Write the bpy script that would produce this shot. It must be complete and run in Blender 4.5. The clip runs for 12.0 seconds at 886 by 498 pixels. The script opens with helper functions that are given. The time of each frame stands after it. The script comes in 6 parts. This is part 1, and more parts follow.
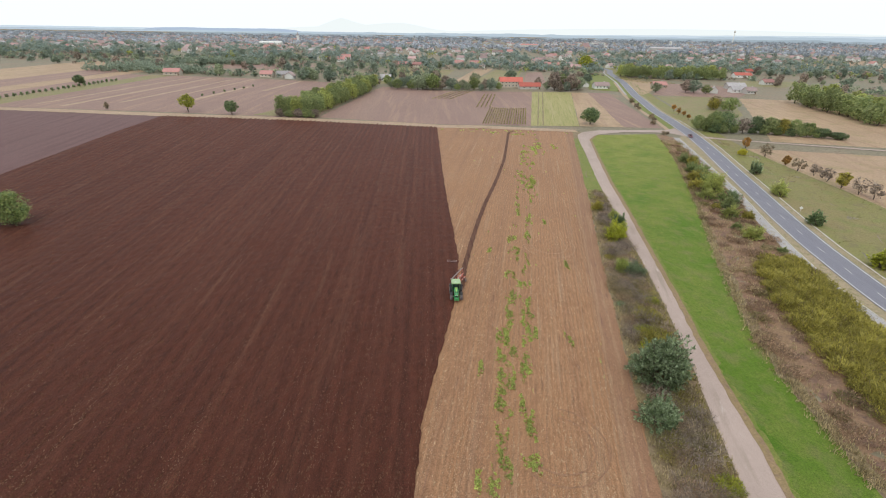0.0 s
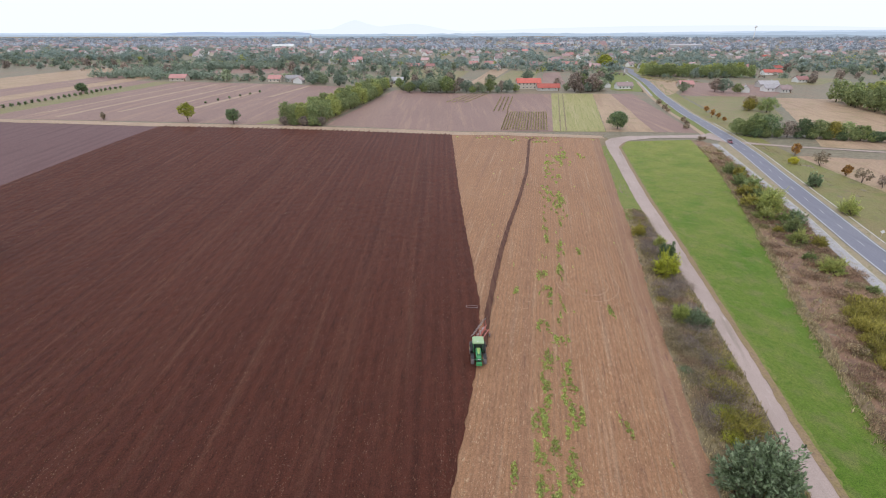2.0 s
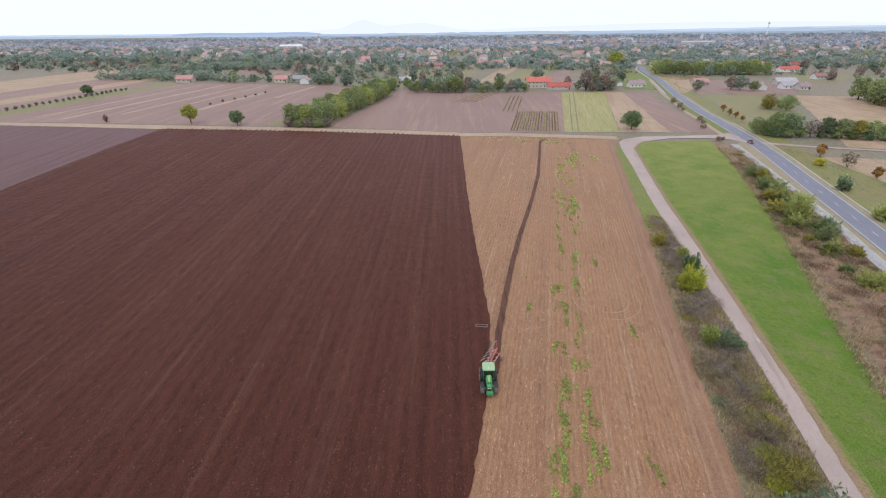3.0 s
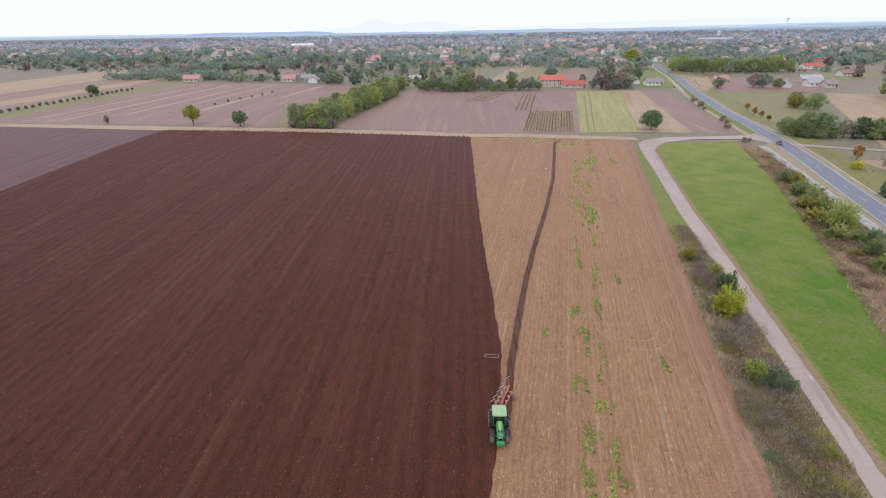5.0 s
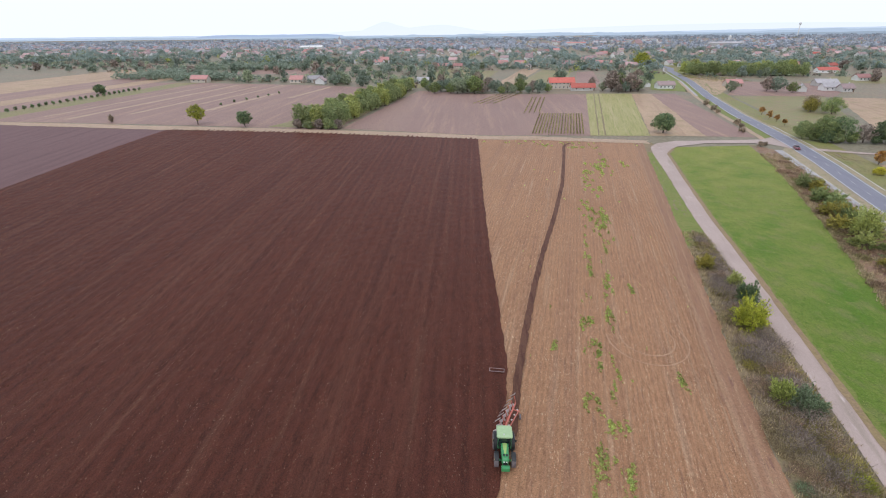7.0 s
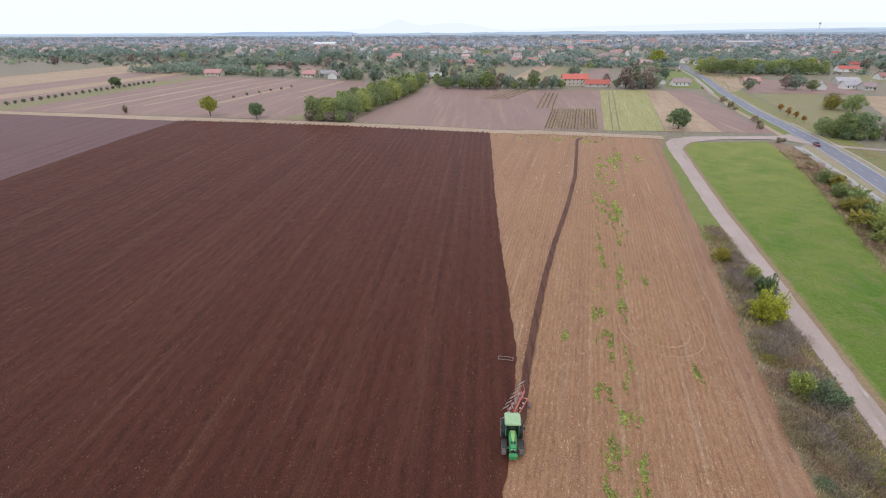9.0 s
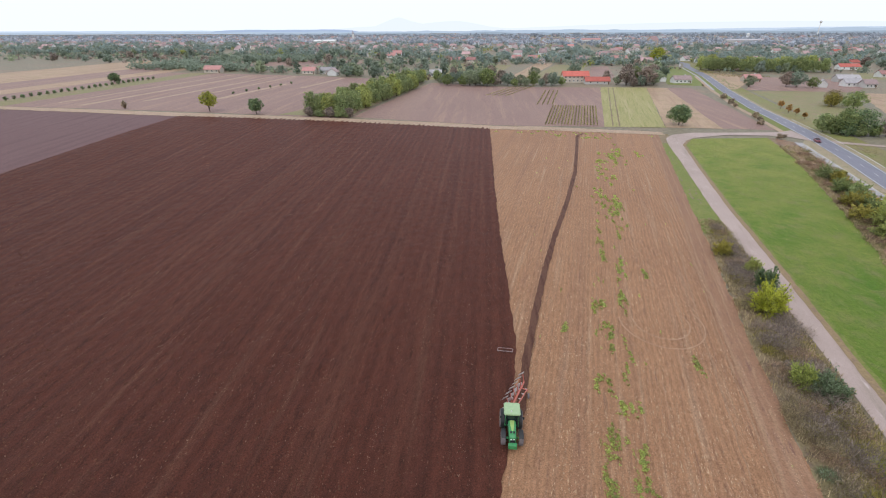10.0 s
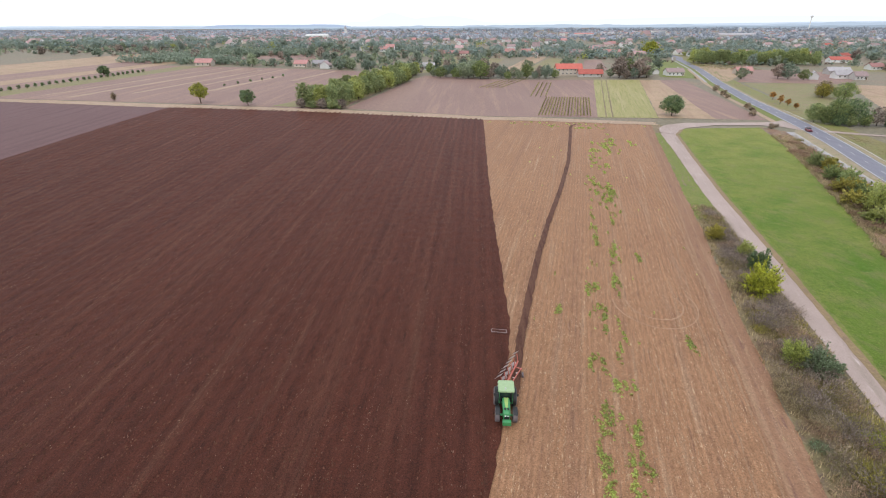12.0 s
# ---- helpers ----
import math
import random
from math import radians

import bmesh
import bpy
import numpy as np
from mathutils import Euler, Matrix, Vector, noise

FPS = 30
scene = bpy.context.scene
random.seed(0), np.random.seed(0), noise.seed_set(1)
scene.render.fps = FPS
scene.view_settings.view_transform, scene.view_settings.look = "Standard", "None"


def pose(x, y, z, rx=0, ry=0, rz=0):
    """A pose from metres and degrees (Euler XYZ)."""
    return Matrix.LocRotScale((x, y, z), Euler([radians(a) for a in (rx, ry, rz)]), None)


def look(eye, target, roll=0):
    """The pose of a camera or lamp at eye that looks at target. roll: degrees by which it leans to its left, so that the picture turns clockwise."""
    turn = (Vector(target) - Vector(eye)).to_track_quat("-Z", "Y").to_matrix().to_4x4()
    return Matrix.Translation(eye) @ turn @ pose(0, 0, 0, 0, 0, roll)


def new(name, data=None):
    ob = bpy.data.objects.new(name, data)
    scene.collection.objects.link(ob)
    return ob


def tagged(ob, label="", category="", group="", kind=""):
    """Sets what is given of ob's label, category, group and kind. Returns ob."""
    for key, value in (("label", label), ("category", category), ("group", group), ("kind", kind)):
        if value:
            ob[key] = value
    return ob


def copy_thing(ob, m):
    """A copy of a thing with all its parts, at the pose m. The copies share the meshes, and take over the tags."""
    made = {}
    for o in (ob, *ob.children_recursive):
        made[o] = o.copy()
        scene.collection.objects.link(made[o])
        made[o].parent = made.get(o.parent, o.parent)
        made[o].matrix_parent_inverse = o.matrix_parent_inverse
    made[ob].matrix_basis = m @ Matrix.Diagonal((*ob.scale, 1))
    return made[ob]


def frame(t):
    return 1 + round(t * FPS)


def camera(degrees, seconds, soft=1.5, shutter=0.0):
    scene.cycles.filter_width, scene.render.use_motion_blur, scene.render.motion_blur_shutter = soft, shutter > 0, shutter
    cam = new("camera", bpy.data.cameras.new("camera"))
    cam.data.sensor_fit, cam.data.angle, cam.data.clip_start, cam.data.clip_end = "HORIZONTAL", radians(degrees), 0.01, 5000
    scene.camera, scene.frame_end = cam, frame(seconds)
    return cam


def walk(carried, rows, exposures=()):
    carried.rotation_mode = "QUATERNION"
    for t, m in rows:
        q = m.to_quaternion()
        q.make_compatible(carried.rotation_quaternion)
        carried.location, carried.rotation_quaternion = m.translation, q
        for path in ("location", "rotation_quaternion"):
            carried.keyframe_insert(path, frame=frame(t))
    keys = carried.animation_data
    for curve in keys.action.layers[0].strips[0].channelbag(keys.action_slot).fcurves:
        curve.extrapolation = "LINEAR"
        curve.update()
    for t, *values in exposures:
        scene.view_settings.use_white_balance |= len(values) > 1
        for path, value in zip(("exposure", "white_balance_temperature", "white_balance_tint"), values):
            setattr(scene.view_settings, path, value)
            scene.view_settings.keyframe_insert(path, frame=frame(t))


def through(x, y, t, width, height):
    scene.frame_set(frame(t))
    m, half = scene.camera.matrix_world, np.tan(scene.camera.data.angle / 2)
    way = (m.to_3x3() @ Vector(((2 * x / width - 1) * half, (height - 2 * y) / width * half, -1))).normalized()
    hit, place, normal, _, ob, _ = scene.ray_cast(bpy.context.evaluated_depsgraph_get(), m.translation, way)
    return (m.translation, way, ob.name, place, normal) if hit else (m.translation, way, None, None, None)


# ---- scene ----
cam = camera(83.9, 12.0, 1.05)
PATH = [
    (0, (1.108, 4.756, 49.482), (1.074, 6.581, 48.665), 0.9),
    (0.5, (0.754, 10.528, 49.459), (0.708, 12.355, 48.646), 0.7),
    (1, (0.39, 16.069, 49.399), (0.331, 17.894, 48.585), 0.5),
    (1.5, (0.111, 20.934, 49.309), (0.038, 22.758, 48.493), 0.2),
    (2, (-0.091, 25.489, 49.2), (-0.183, 27.313, 48.384), -0.1),
    (2.5, (-0.183, 29.407, 49.046), (-0.293, 31.229, 48.227), -0.4),
    (3, (-0.221, 32.965, 48.859), (-0.348, 34.785, 48.04), -0.6),
    (3.5, (-0.23, 35.92, 48.69), (-0.369, 37.738, 47.868), -0.8),
    (5.5, (0.057, 45.474, 47.618), (-0.121, 47.288, 46.795), -0.9),
    (6, (0.081, 47.059, 47.36), (-0.1, 48.879, 46.55), -0.8),
    (6.5, (0.065, 47.733, 46.949), (-0.122, 49.555, 46.146), -0.7),
    (7, (0.098, 47.884, 46.449), (-0.102, 49.7, 45.637), -0.7),
    (9, (0.164, 48.464, 43.973), (-0.077, 50.274, 43.156), -0.4),
    (9.5, (0.186, 48.454, 43.447), (-0.06, 50.262, 42.627), -0.4),
    (10, (0.232, 48.345, 42.825), (-0.008, 50.152, 42.003), -0.3),
    (10.5, (0.22, 48.177, 42.263), (-0.022, 49.982, 41.437), -0.3),
    (11, (0.154, 48.028, 41.696), (-0.094, 49.832, 40.868), -0.3),
    (11.5, (0.116, 47.902, 41.158), (-0.149, 49.701, 40.325), -0.3),
    (12, (0.417, 47.787, 40.748), (0.201, 49.591, 39.911), -0.3),
]
walk(cam, [(t, look(eye, target, roll)) for t, eye, target, roll in PATH],
     [(0.0, 0.0, 6600, 5), (1.2, 0.0, 6400, 8), (2.5, 0.0, 6050, 11), (7.0, 0.0, 6050, 11), (9.5, 0.0, 6100, 10), (11.5, 0.0, 6350, 10), (12.0, 0.12, 6300, 10)])

# ---- daylight: an even white overcast ----
SUN_UP, SUN_ROUND = radians(50), radians(200)
world = bpy.data.worlds.new("overcast")
scene.world = world
world.use_nodes = True
wn = world.node_tree
sky = wn.nodes.new("ShaderNodeTexSky")
sky.sky_type, sky.sun_disc = "NISHITA", False
sky.sun_elevation, sky.sun_rotation = SUN_UP, SUN_ROUND
sky.air_density, sky.dust_density, sky.ozone_density = 1.0, 6.0, 1.0
cloud = wn.nodes.new("ShaderNodeMix")
cloud.data_type = "RGBA"
cloud.inputs[0].default_value = 0.86
cloud.inputs[7].default_value = (9.4, 9.8, 10.6, 1)
wn.links.new(sky.outputs[0], cloud.inputs[6])
wn.links.new(cloud.outputs[2], wn.nodes["Background"].inputs[0])
wn.nodes["Background"].inputs[1].default_value = 0.122
sun = new("sun", bpy.data.lights.new("sun", "SUN"))
sun.data.energy, sun.data.angle, sun.data.color = 0.9, radians(14), (1.0, 0.96, 0.9)
sun.matrix_world = look((0, 0, 0), (-math.sin(SUN_ROUND) * math.cos(SUN_UP), -math.cos(SUN_ROUND) * math.cos(SUN_UP), -math.sin(SUN_UP)))
scene.view_settings.exposure = 0.0


# ---- materials ----
def node(nt, kind, **settings):
    n = nt.nodes.new("ShaderNode" + kind)
    for key, value in settings.items():
        if key == "vector_type":
            n.vector_type = value
        elif key == "operation":
            n.operation = value
        elif key == "blend":
            n.blend_type = value
    return n


def noise_at(nt, vec, scale, detail=4.0, rough=0.6):
    n = nt.nodes.new("ShaderNodeTexNoise")
    n.inputs["Scale"].default_value, n.inputs["Detail"].default_value, n.inputs["Roughness"].default_value = scale, detail, rough
    nt.links.new(vec, n.inputs["Vector"])
    return n.outputs[0]


def remap(nt, value, low, high, a=0.0, b=1.0):
    n = nt.nodes.new("ShaderNodeMapRange")
    for i, v in enumerate((low, high, a, b)):
        n.inputs[i + 1].default_value = v
    nt.links.new(value, n.inputs[0])
    return n.outputs[0]


def mixed(nt, factor, a, b, blend="MIX"):
    n = nt.nodes.new("ShaderNodeMix")
    n.data_type, n.blend_type = "RGBA", blend
    for i, v in ((0, factor), (6, a), (7, b)):
        if isinstance(v, (int, float)):
            n.inputs[i].default_value = v
        elif isinstance(v, tuple):
            n.inputs[i].default_value = (*v, 1)
        else:
            nt.links.new(v, n.inputs[i])
    return n.outputs[2]


def blank(name, rough=0.9, metal=0.0, spec=0.3):
    m = bpy.data.materials.new(name)
    m.use_nodes = True
    b = m.node_tree.nodes["Principled BSDF"]
    b.inputs["Roughness"].default_value, b.inputs["Metallic"].default_value = rough, metal
    b.inputs["Specular IOR Level"].default_value = spec
    return m, m.node_tree, b


def earth(name, a, b, fleck, patch=0.03, grain=2.0, fleck_at=(0.6, 0.75), streaks=(), rough=0.95, bump=0.4, depth=0.15, third=None, turn=3.0, drier=None, ridge=0.0, gloss=0.3, crumb=(0.62, 1.12), rows=None):
    """Ground: two colours in patches, flecks of a third, and streaks (scale, ratio, colour, low, high) along the rows of the field."""
    m, nt, p = blank(name, rough, 0.0, 0.15)
    # Smooth clear coat picks up sky at low angles, standing in for haze.
    p.inputs["Coat Weight"].default_value, p.inputs["Coat Roughness"].default_value = gloss, 0.4
    p.inputs["Coat IOR"].default_value = 1.13
    co = nt.nodes.new("ShaderNodeTexCoord").outputs["Object"]
    col = mixed(nt, remap(nt, noise_at(nt, co, patch, 5.0), 0.35, 0.65), a, b)
    if third:
        col = mixed(nt, remap(nt, noise_at(nt, co, patch * 5.3, 4.0), 0.5, 0.68), col, third)
    for scale, ratio, colour, low, high in streaks:
        mp = node(nt, "Mapping", vector_type="TEXTURE")
        mp.inputs["Rotation"].default_value = (0, 0, radians(turn))
        mp.inputs["Scale"].default_value = (1, ratio, 1)
        nt.links.new(co, mp.inputs["Vector"])
        col = mixed(nt, remap(nt, noise_at(nt, mp.outputs[0], scale, 3.0), low, high), col, colour)
    if drier:
        sep = nt.nodes.new("ShaderNodeSeparateXYZ")
        nt.links.new(co, sep.inputs[0])
        far = node(nt, "Math", operation="ADD")
        nt.links.new(remap(nt, sep.outputs[1], drier[0], drier[1], 0.0, 0.75), far.inputs[0])
        nt.links.new(remap(nt, noise_at(nt, co, 0.12, 4.0), 0.3, 0.7, -0.45, 0.35), far.inputs[1])
        far.use_clamp = True
        col = mixed(nt, far.outputs[0], col, drier[2])
    g = noise_at(nt, co, grain, 5.0, 0.7)
    col = mixed(nt, remap(nt, g, *fleck_at), col, fleck)
    # Ridges and rows exist only as colour here, lighter and darker streaks.
    if ridge:
        mp = node(nt, "Mapping", vector_type="TEXTURE")
        mp.inputs["Rotation"].default_value = (0, 0, radians(turn))
        mp.inputs["Scale"].default_value = (1, 7.0, 1)
        nt.links.new(co, mp.inputs["Vector"])
        row = noise_at(nt, mp.outputs[0], 2.6, 4.0, 0.7)
        col = mixed(nt, 1.0, col, remap(nt, row, 0.3, 0.68, 1 - ridge, 1 + ridge), "MULTIPLY")
    if rows:
        mp = node(nt, "Mapping", vector_type="TEXTURE")
        mp.inputs["Rotation"].default_value = (0, 0, radians(turn))
        nt.links.new(co, mp.inputs["Vector"])
        wave = nt.nodes.new("ShaderNodeTexWave")
        wave.bands_direction = "X"
        for key, value in (("Scale", 0.314 / rows[0]), ("Distortion", 2.6), ("Detail", 3.0), ("Detail Scale", 2.0), ("Detail Roughness", 0.7)):
            wave.inputs[key].default_value = value
        nt.links.new(mp.outputs[0], wave.inputs["Vector"])
        col = mixed(nt, 1.0, col, remap(nt, wave.outputs[1], 0, 1, 1 - rows[1], 1 + rows[1]), "MULTIPLY")
    dark = remap(nt, noise_at(nt, co, grain * 1.7, 3.0, 0.7), 0.25, 0.6, *crumb)
    nt.links.new(mixed(nt, 1.0, col, dark, "MULTIPLY"), p.inputs["Base Color"])
    bp = nt.nodes.new("ShaderNodeBump")
    bp.inputs["Strength"].default_value, bp.inputs["Distance"].default_value = bump, depth
    nt.links.new(g, bp.inputs["Height"])
    nt.links.new(bp.outputs[0], p.inputs["Normal"])
    return m


def leafy(name, a, b, c, through=0.25, low=0.55, high=1.5):
    """Foliage: colour from leaf to leaf and from plant to plant."""
    m, nt, p = blank(name, 0.65, 0.0, 0.5)
    isl = nt.nodes.new("ShaderNodeNewGeometry").outputs["Random Per Island"]
    rnd = nt.nodes.new("ShaderNodeObjectInfo").outputs["Random"]
    col = mixed(nt, isl, a, b)
    co = nt.nodes.new("ShaderNodeTexCoord").outputs["Object"]
    col = mixed(nt, remap(nt, noise_at(nt, co, 0.6, 2.0), 0.45, 0.7), col, c)
    col = mixed(nt, 1.0, col, remap(nt, rnd, 0, 1, 0.78, 1.2), "MULTIPLY")
    k = node(nt, "Math", operation="MULTIPLY")
    k.inputs[1].default_value = 7.31
    nt.links.new(isl, k.inputs[0])
    fr = node(nt, "Math", operation="FRACT")
    nt.links.new(k.outputs[0], fr.inputs[0])
    col = mixed(nt, 1.0, col, remap(nt, fr.outputs[0], 0, 1, low, high), "MULTIPLY")
    nt.links.new(col, p.inputs["Base Color"])
    t = nt.nodes.new("ShaderNodeBsdfTranslucent")
    nt.links.new(col, t.inputs[0])
    mx = nt.nodes.new("ShaderNodeMixShader")
    mx.inputs[0].default_value = through
    nt.links.new(p.outputs[0], mx.inputs[1])
    nt.links.new(t.outputs[0], mx.inputs[2])
    nt.links.new(mx.outputs[0], nt.nodes["Material Output"].inputs[0])
    return m


def plain(name, colour, rough=0.6, metal=0.0, wear=0.25, scale=3.0, spec=0.4, vary=0.0, lumps=0.0):
    """Paint, plaster, roofing, rubber: one colour, unevenly weathered."""
    m, nt, p = blank(name, rough, metal, spec)
    co = nt.nodes.new("ShaderNodeTexCoord").outputs["Object"]
    col = mixed(nt, remap(nt, noise_at(nt, co, scale, 5.0), 0.3, 0.75, 0.0, wear), colour, tuple(0.45 * v for v in colour))
    if vary:
        rnd = nt.nodes.new("ShaderNodeObjectInfo").outputs["Random"]
        col = mixed(nt, 1.0, col, remap(nt, rnd, 0, 1, 1 - vary, 1 + vary), "MULTIPLY")
    if lumps:
        isl = nt.nodes.new("ShaderNodeNewGeometry").outputs["Random Per Island"]
        col = mixed(nt, 1.0, col, remap(nt, isl, 0, 1, 1 - lumps, 1 + lumps), "MULTIPLY")
    nt.links.new(col, p.inputs["Base Color"])
    nt.links.new(remap(nt, noise_at(nt, co, scale * 4, 3.0), 0.3, 0.7, max(0.05, rough - 0.12), min(1, rough + 0.12)), p.inputs["Roughness"])
    return m


M_GROUND = earth("country_ground", (0.22, 0.18, 0.125), (0.185, 0.17, 0.115), (0.27, 0.215, 0.16), 0.008, 0.3, bump=0.2, third=(0.24, 0.175, 0.12))
M_PLOUGH = earth("ploughed_soil", (0.095, 0.0299, 0.0180), (0.105, 0.0343, 0.0214), (0.22, 0.112, 0.068), 0.02, 4.4, (0.6, 0.74),
                 ((0.16, 90.0, (0.12, 0.046, 0.029), 0.52, 0.74), (0.43, 50.0, (0.083, 0.027, 0.0175), 0.48, 0.66), (1.7, 7.0, (0.075, 0.025, 0.016), 0.54, 0.7), (0.5, 30.0, (0.132, 0.054, 0.034), 0.58, 0.74)), bump=1.0, depth=0.5, ridge=0.17, gloss=0.3, crumb=(0.38, 1.32), rows=(2.3, 0.09))
M_FURROW = earth("turned_furrow", (0.145, 0.072, 0.047), (0.118, 0.054, 0.036), (0.22, 0.14, 0.095), 0.05, 3.0, (0.61, 0.75), ((1.4, 14.0, (0.08, 0.034, 0.023), 0.5, 0.68),), bump=1.0, depth=0.3)
M_PLOUGH_OLD = earth("weathered_ploughed_soil", (0.135, 0.075, 0.072), (0.146, 0.082, 0.079), (0.17, 0.11, 0.09), 0.02, 1.6, (0.66, 0.85),
                     ((0.5, 40.0, (0.115, 0.061, 0.058), 0.5, 0.7),), bump=0.7, gloss=0.3)
M_STUBBLE = earth("stubble", (0.3, 0.162, 0.088), (0.265, 0.14, 0.076), (0.46, 0.315, 0.195), 0.03, 4.0, (0.6, 0.74),
                  ((0.8, 25.0, (0.33, 0.21, 0.13), 0.54, 0.74), (0.3, 50.0, (0.24, 0.128, 0.075), 0.5, 0.7), (3.6, 3.6, (0.45, 0.31, 0.19), 0.6, 0.73), (2.2, 14.0, (0.2, 0.11, 0.07), 0.58, 0.74)), bump=0.9, turn=-8.0, ridge=0.16, crumb=(0.52, 1.2), rows=(0.76, 0.07))
M_SOIL_PINK = earth("harrowed_soil", (0.262, 0.168, 0.14), (0.24, 0.152, 0.127), (0.35, 0.245, 0.19), 0.02, 0.8, (0.62, 0.85), ((0.25, 20.0, (0.32, 0.208, 0.155), 0.5, 0.7), (0.06, 12.0, (0.275, 0.18, 0.145), 0.5, 0.7), (0.8, 14.0, (0.25, 0.165, 0.135), 0.55, 0.72)), bump=0.2)
M_TAN = earth("pale_stubble", (0.4, 0.28, 0.18), (0.35, 0.24, 0.16), (0.47, 0.34, 0.21), 0.02, 0.7, (0.6, 0.85), ((0.25, 20.0, (0.3, 0.195, 0.13), 0.5, 0.7),), bump=0.2, third=(0.29, 0.22, 0.12), turn=-8.0)
M_LIME = earth("young_crop", (0.29, 0.265, 0.105), (0.32, 0.285, 0.12), (0.23, 0.22, 0.08), 0.03, 1.0, (0.6, 0.8), ((0.3, 25.0, (0.36, 0.305, 0.15), 0.5, 0.65), (0.9, 25.0, (0.24, 0.235, 0.08), 0.52, 0.66),), bump=0.2, turn=-9.0)
M_MEADOW = earth("mown_meadow", (0.105, 0.175, 0.02), (0.16, 0.195, 0.038), (0.185, 0.205, 0.055), 0.05, 4.0, (0.58, 0.76), ((0.05, 2.0, (0.085, 0.16, 0.016), 0.48, 0.66), (0.8, 2.5, (0.155, 0.195, 0.038), 0.54, 0.72), (1.7, 2.0, (0.085, 0.145, 0.018), 0.5, 0.72), (0.3, 1.4, (0.165, 0.175, 0.058), 0.5, 0.72)), bump=1.0, depth=0.25, third=(0.16, 0.19, 0.042), drier=(110, 260, (0.225, 0.23, 0.058)), gloss=0.15, crumb=(0.45, 1.25))
M_DRYGRASS = earth("dry_grass", (0.25, 0.18, 0.11), (0.2, 0.165, 0.085), (0.36, 0.28, 0.17), 0.08, 1.8, (0.58, 0.78), bump=0.9, depth=0.3, third=(0.15, 0.105, 0.08))
M_BANK = earth("scrub_bank", (0.24, 0.14, 0.095), (0.26, 0.17, 0.1), (0.36, 0.27, 0.17), 0.07, 1.8, (0.58, 0.78), bump=1.0, depth=0.3, third=(0.14, 0.085, 0.068))
M_VERGE = earth("rough_verge_grass", (0.24, 0.2, 0.1), (0.2, 0.195, 0.082), (0.32, 0.26, 0.155), 0.03, 1.2, (0.6, 0.8), bump=0.7, third=(0.26, 0.185, 0.115))
M_ROUGH = earth("olive_verge_grass", (0.195, 0.195, 0.062), (0.225, 0.18, 0.085), (0.29, 0.24, 0.12), 0.03, 1.4, (0.58, 0.8), ((0.3, 2.0, (0.165, 0.13, 0.075), 0.56, 0.74),), bump=0.9, third=(0.18, 0.185, 0.06))
M_GRAVEL = earth("pale_gravel", (0.41, 0.318, 0.28), (0.355, 0.275, 0.24), (0.46, 0.38, 0.335), 0.06, 9.0, (0.6, 0.8), ((0.5, 12.0, (0.31, 0.245, 0.205), 0.55, 0.72), (1.3, 5.0, (0.47, 0.385, 0.345), 0.6, 0.75)), bump=0.5, depth=0.06, turn=-10.0, crumb=(0.66, 1.12))
M_TRACK = earth("grass_track", (0.4, 0.285, 0.205), (0.36, 0.255, 0.175), (0.48, 0.36, 0.26), 0.06, 1.5, bump=0.4, third=(0.33, 0.245, 0.16))
M_ASPHALT = earth("asphalt", (0.19, 0.185, 0.22), (0.205, 0.2, 0.23), (0.25, 0.24, 0.26), 0.03, 6.0, (0.6, 0.8), ((0.6, 20.0, (0.17, 0.165, 0.2), 0.5, 0.7),), rough=0.85, bump=0.1, depth=0.01)
M_CONCRETE = earth("gutter_concrete", (0.41, 0.385, 0.385), (0.34, 0.32, 0.32), (0.5, 0.475, 0.46), 0.2, 3.0, (0.6, 0.75), ((0.9, 30.0, (0.3, 0.28, 0.28), 0.52, 0.66),), bump=0.2, depth=0.02, third=(0.3, 0.265, 0.23))
M_KERB = earth("pale_kerb", (0.56, 0.52, 0.47), (0.48, 0.44, 0.4), (0.62, 0.58, 0.53), 0.2, 3.0, bump=0.2, depth=0.02, third=(0.36, 0.32, 0.25))
M_FRINGE = earth("worn_fringe", (0.27, 0.185, 0.11), (0.24, 0.18, 0.085), (0.34, 0.25, 0.16), 0.2, 2.5, bump=0.5, third=(0.21, 0.14, 0.1))
M_MARGIN = earth("yellowing_grass", (0.19, 0.19, 0.055), (0.15, 0.18, 0.04), (0.26, 0.22, 0.1), 0.2, 2.4, (0.58, 0.76), bump=0.8, third=(0.125, 0.165, 0.03))
M_FAINT = earth("brushed_stubble", (0.31, 0.19, 0.115), (0.275, 0.16, 0.095), (0.44, 0.31, 0.2), 0.2, 3.0, (0.58, 0.74), bump=0.5)
M_EDGE_SOIL = earth("bare_edge_soil", (0.25, 0.137, 0.083), (0.27, 0.15, 0.09), (0.38, 0.25, 0.16), 0.08, 3.0, (0.6, 0.75), ((0.9, 20.0, (0.31, 0.185, 0.115), 0.54, 0.68), (2.4, 12.0, (0.2, 0.11, 0.08), 0.55, 0.72)), bump=0.7, turn=-9.0)
M_SHOULDER = earth("dusty_shoulder", (0.34, 0.265, 0.18), (0.28, 0.235, 0.14), (0.42, 0.34, 0.25), 0.12, 2.2, bump=0.4, third=(0.21, 0.19, 0.09))
M_WHITE_LINE = plain("road_paint", (0.62, 0.61, 0.58), 0.7, wear=0.5)
M_BARK = plain("bark", (0.12, 0.09, 0.07), 0.95, wear=0.6)
M_TWIG = plain("dry_twigs", (0.2, 0.15, 0.125), 0.95, wear=0.5)
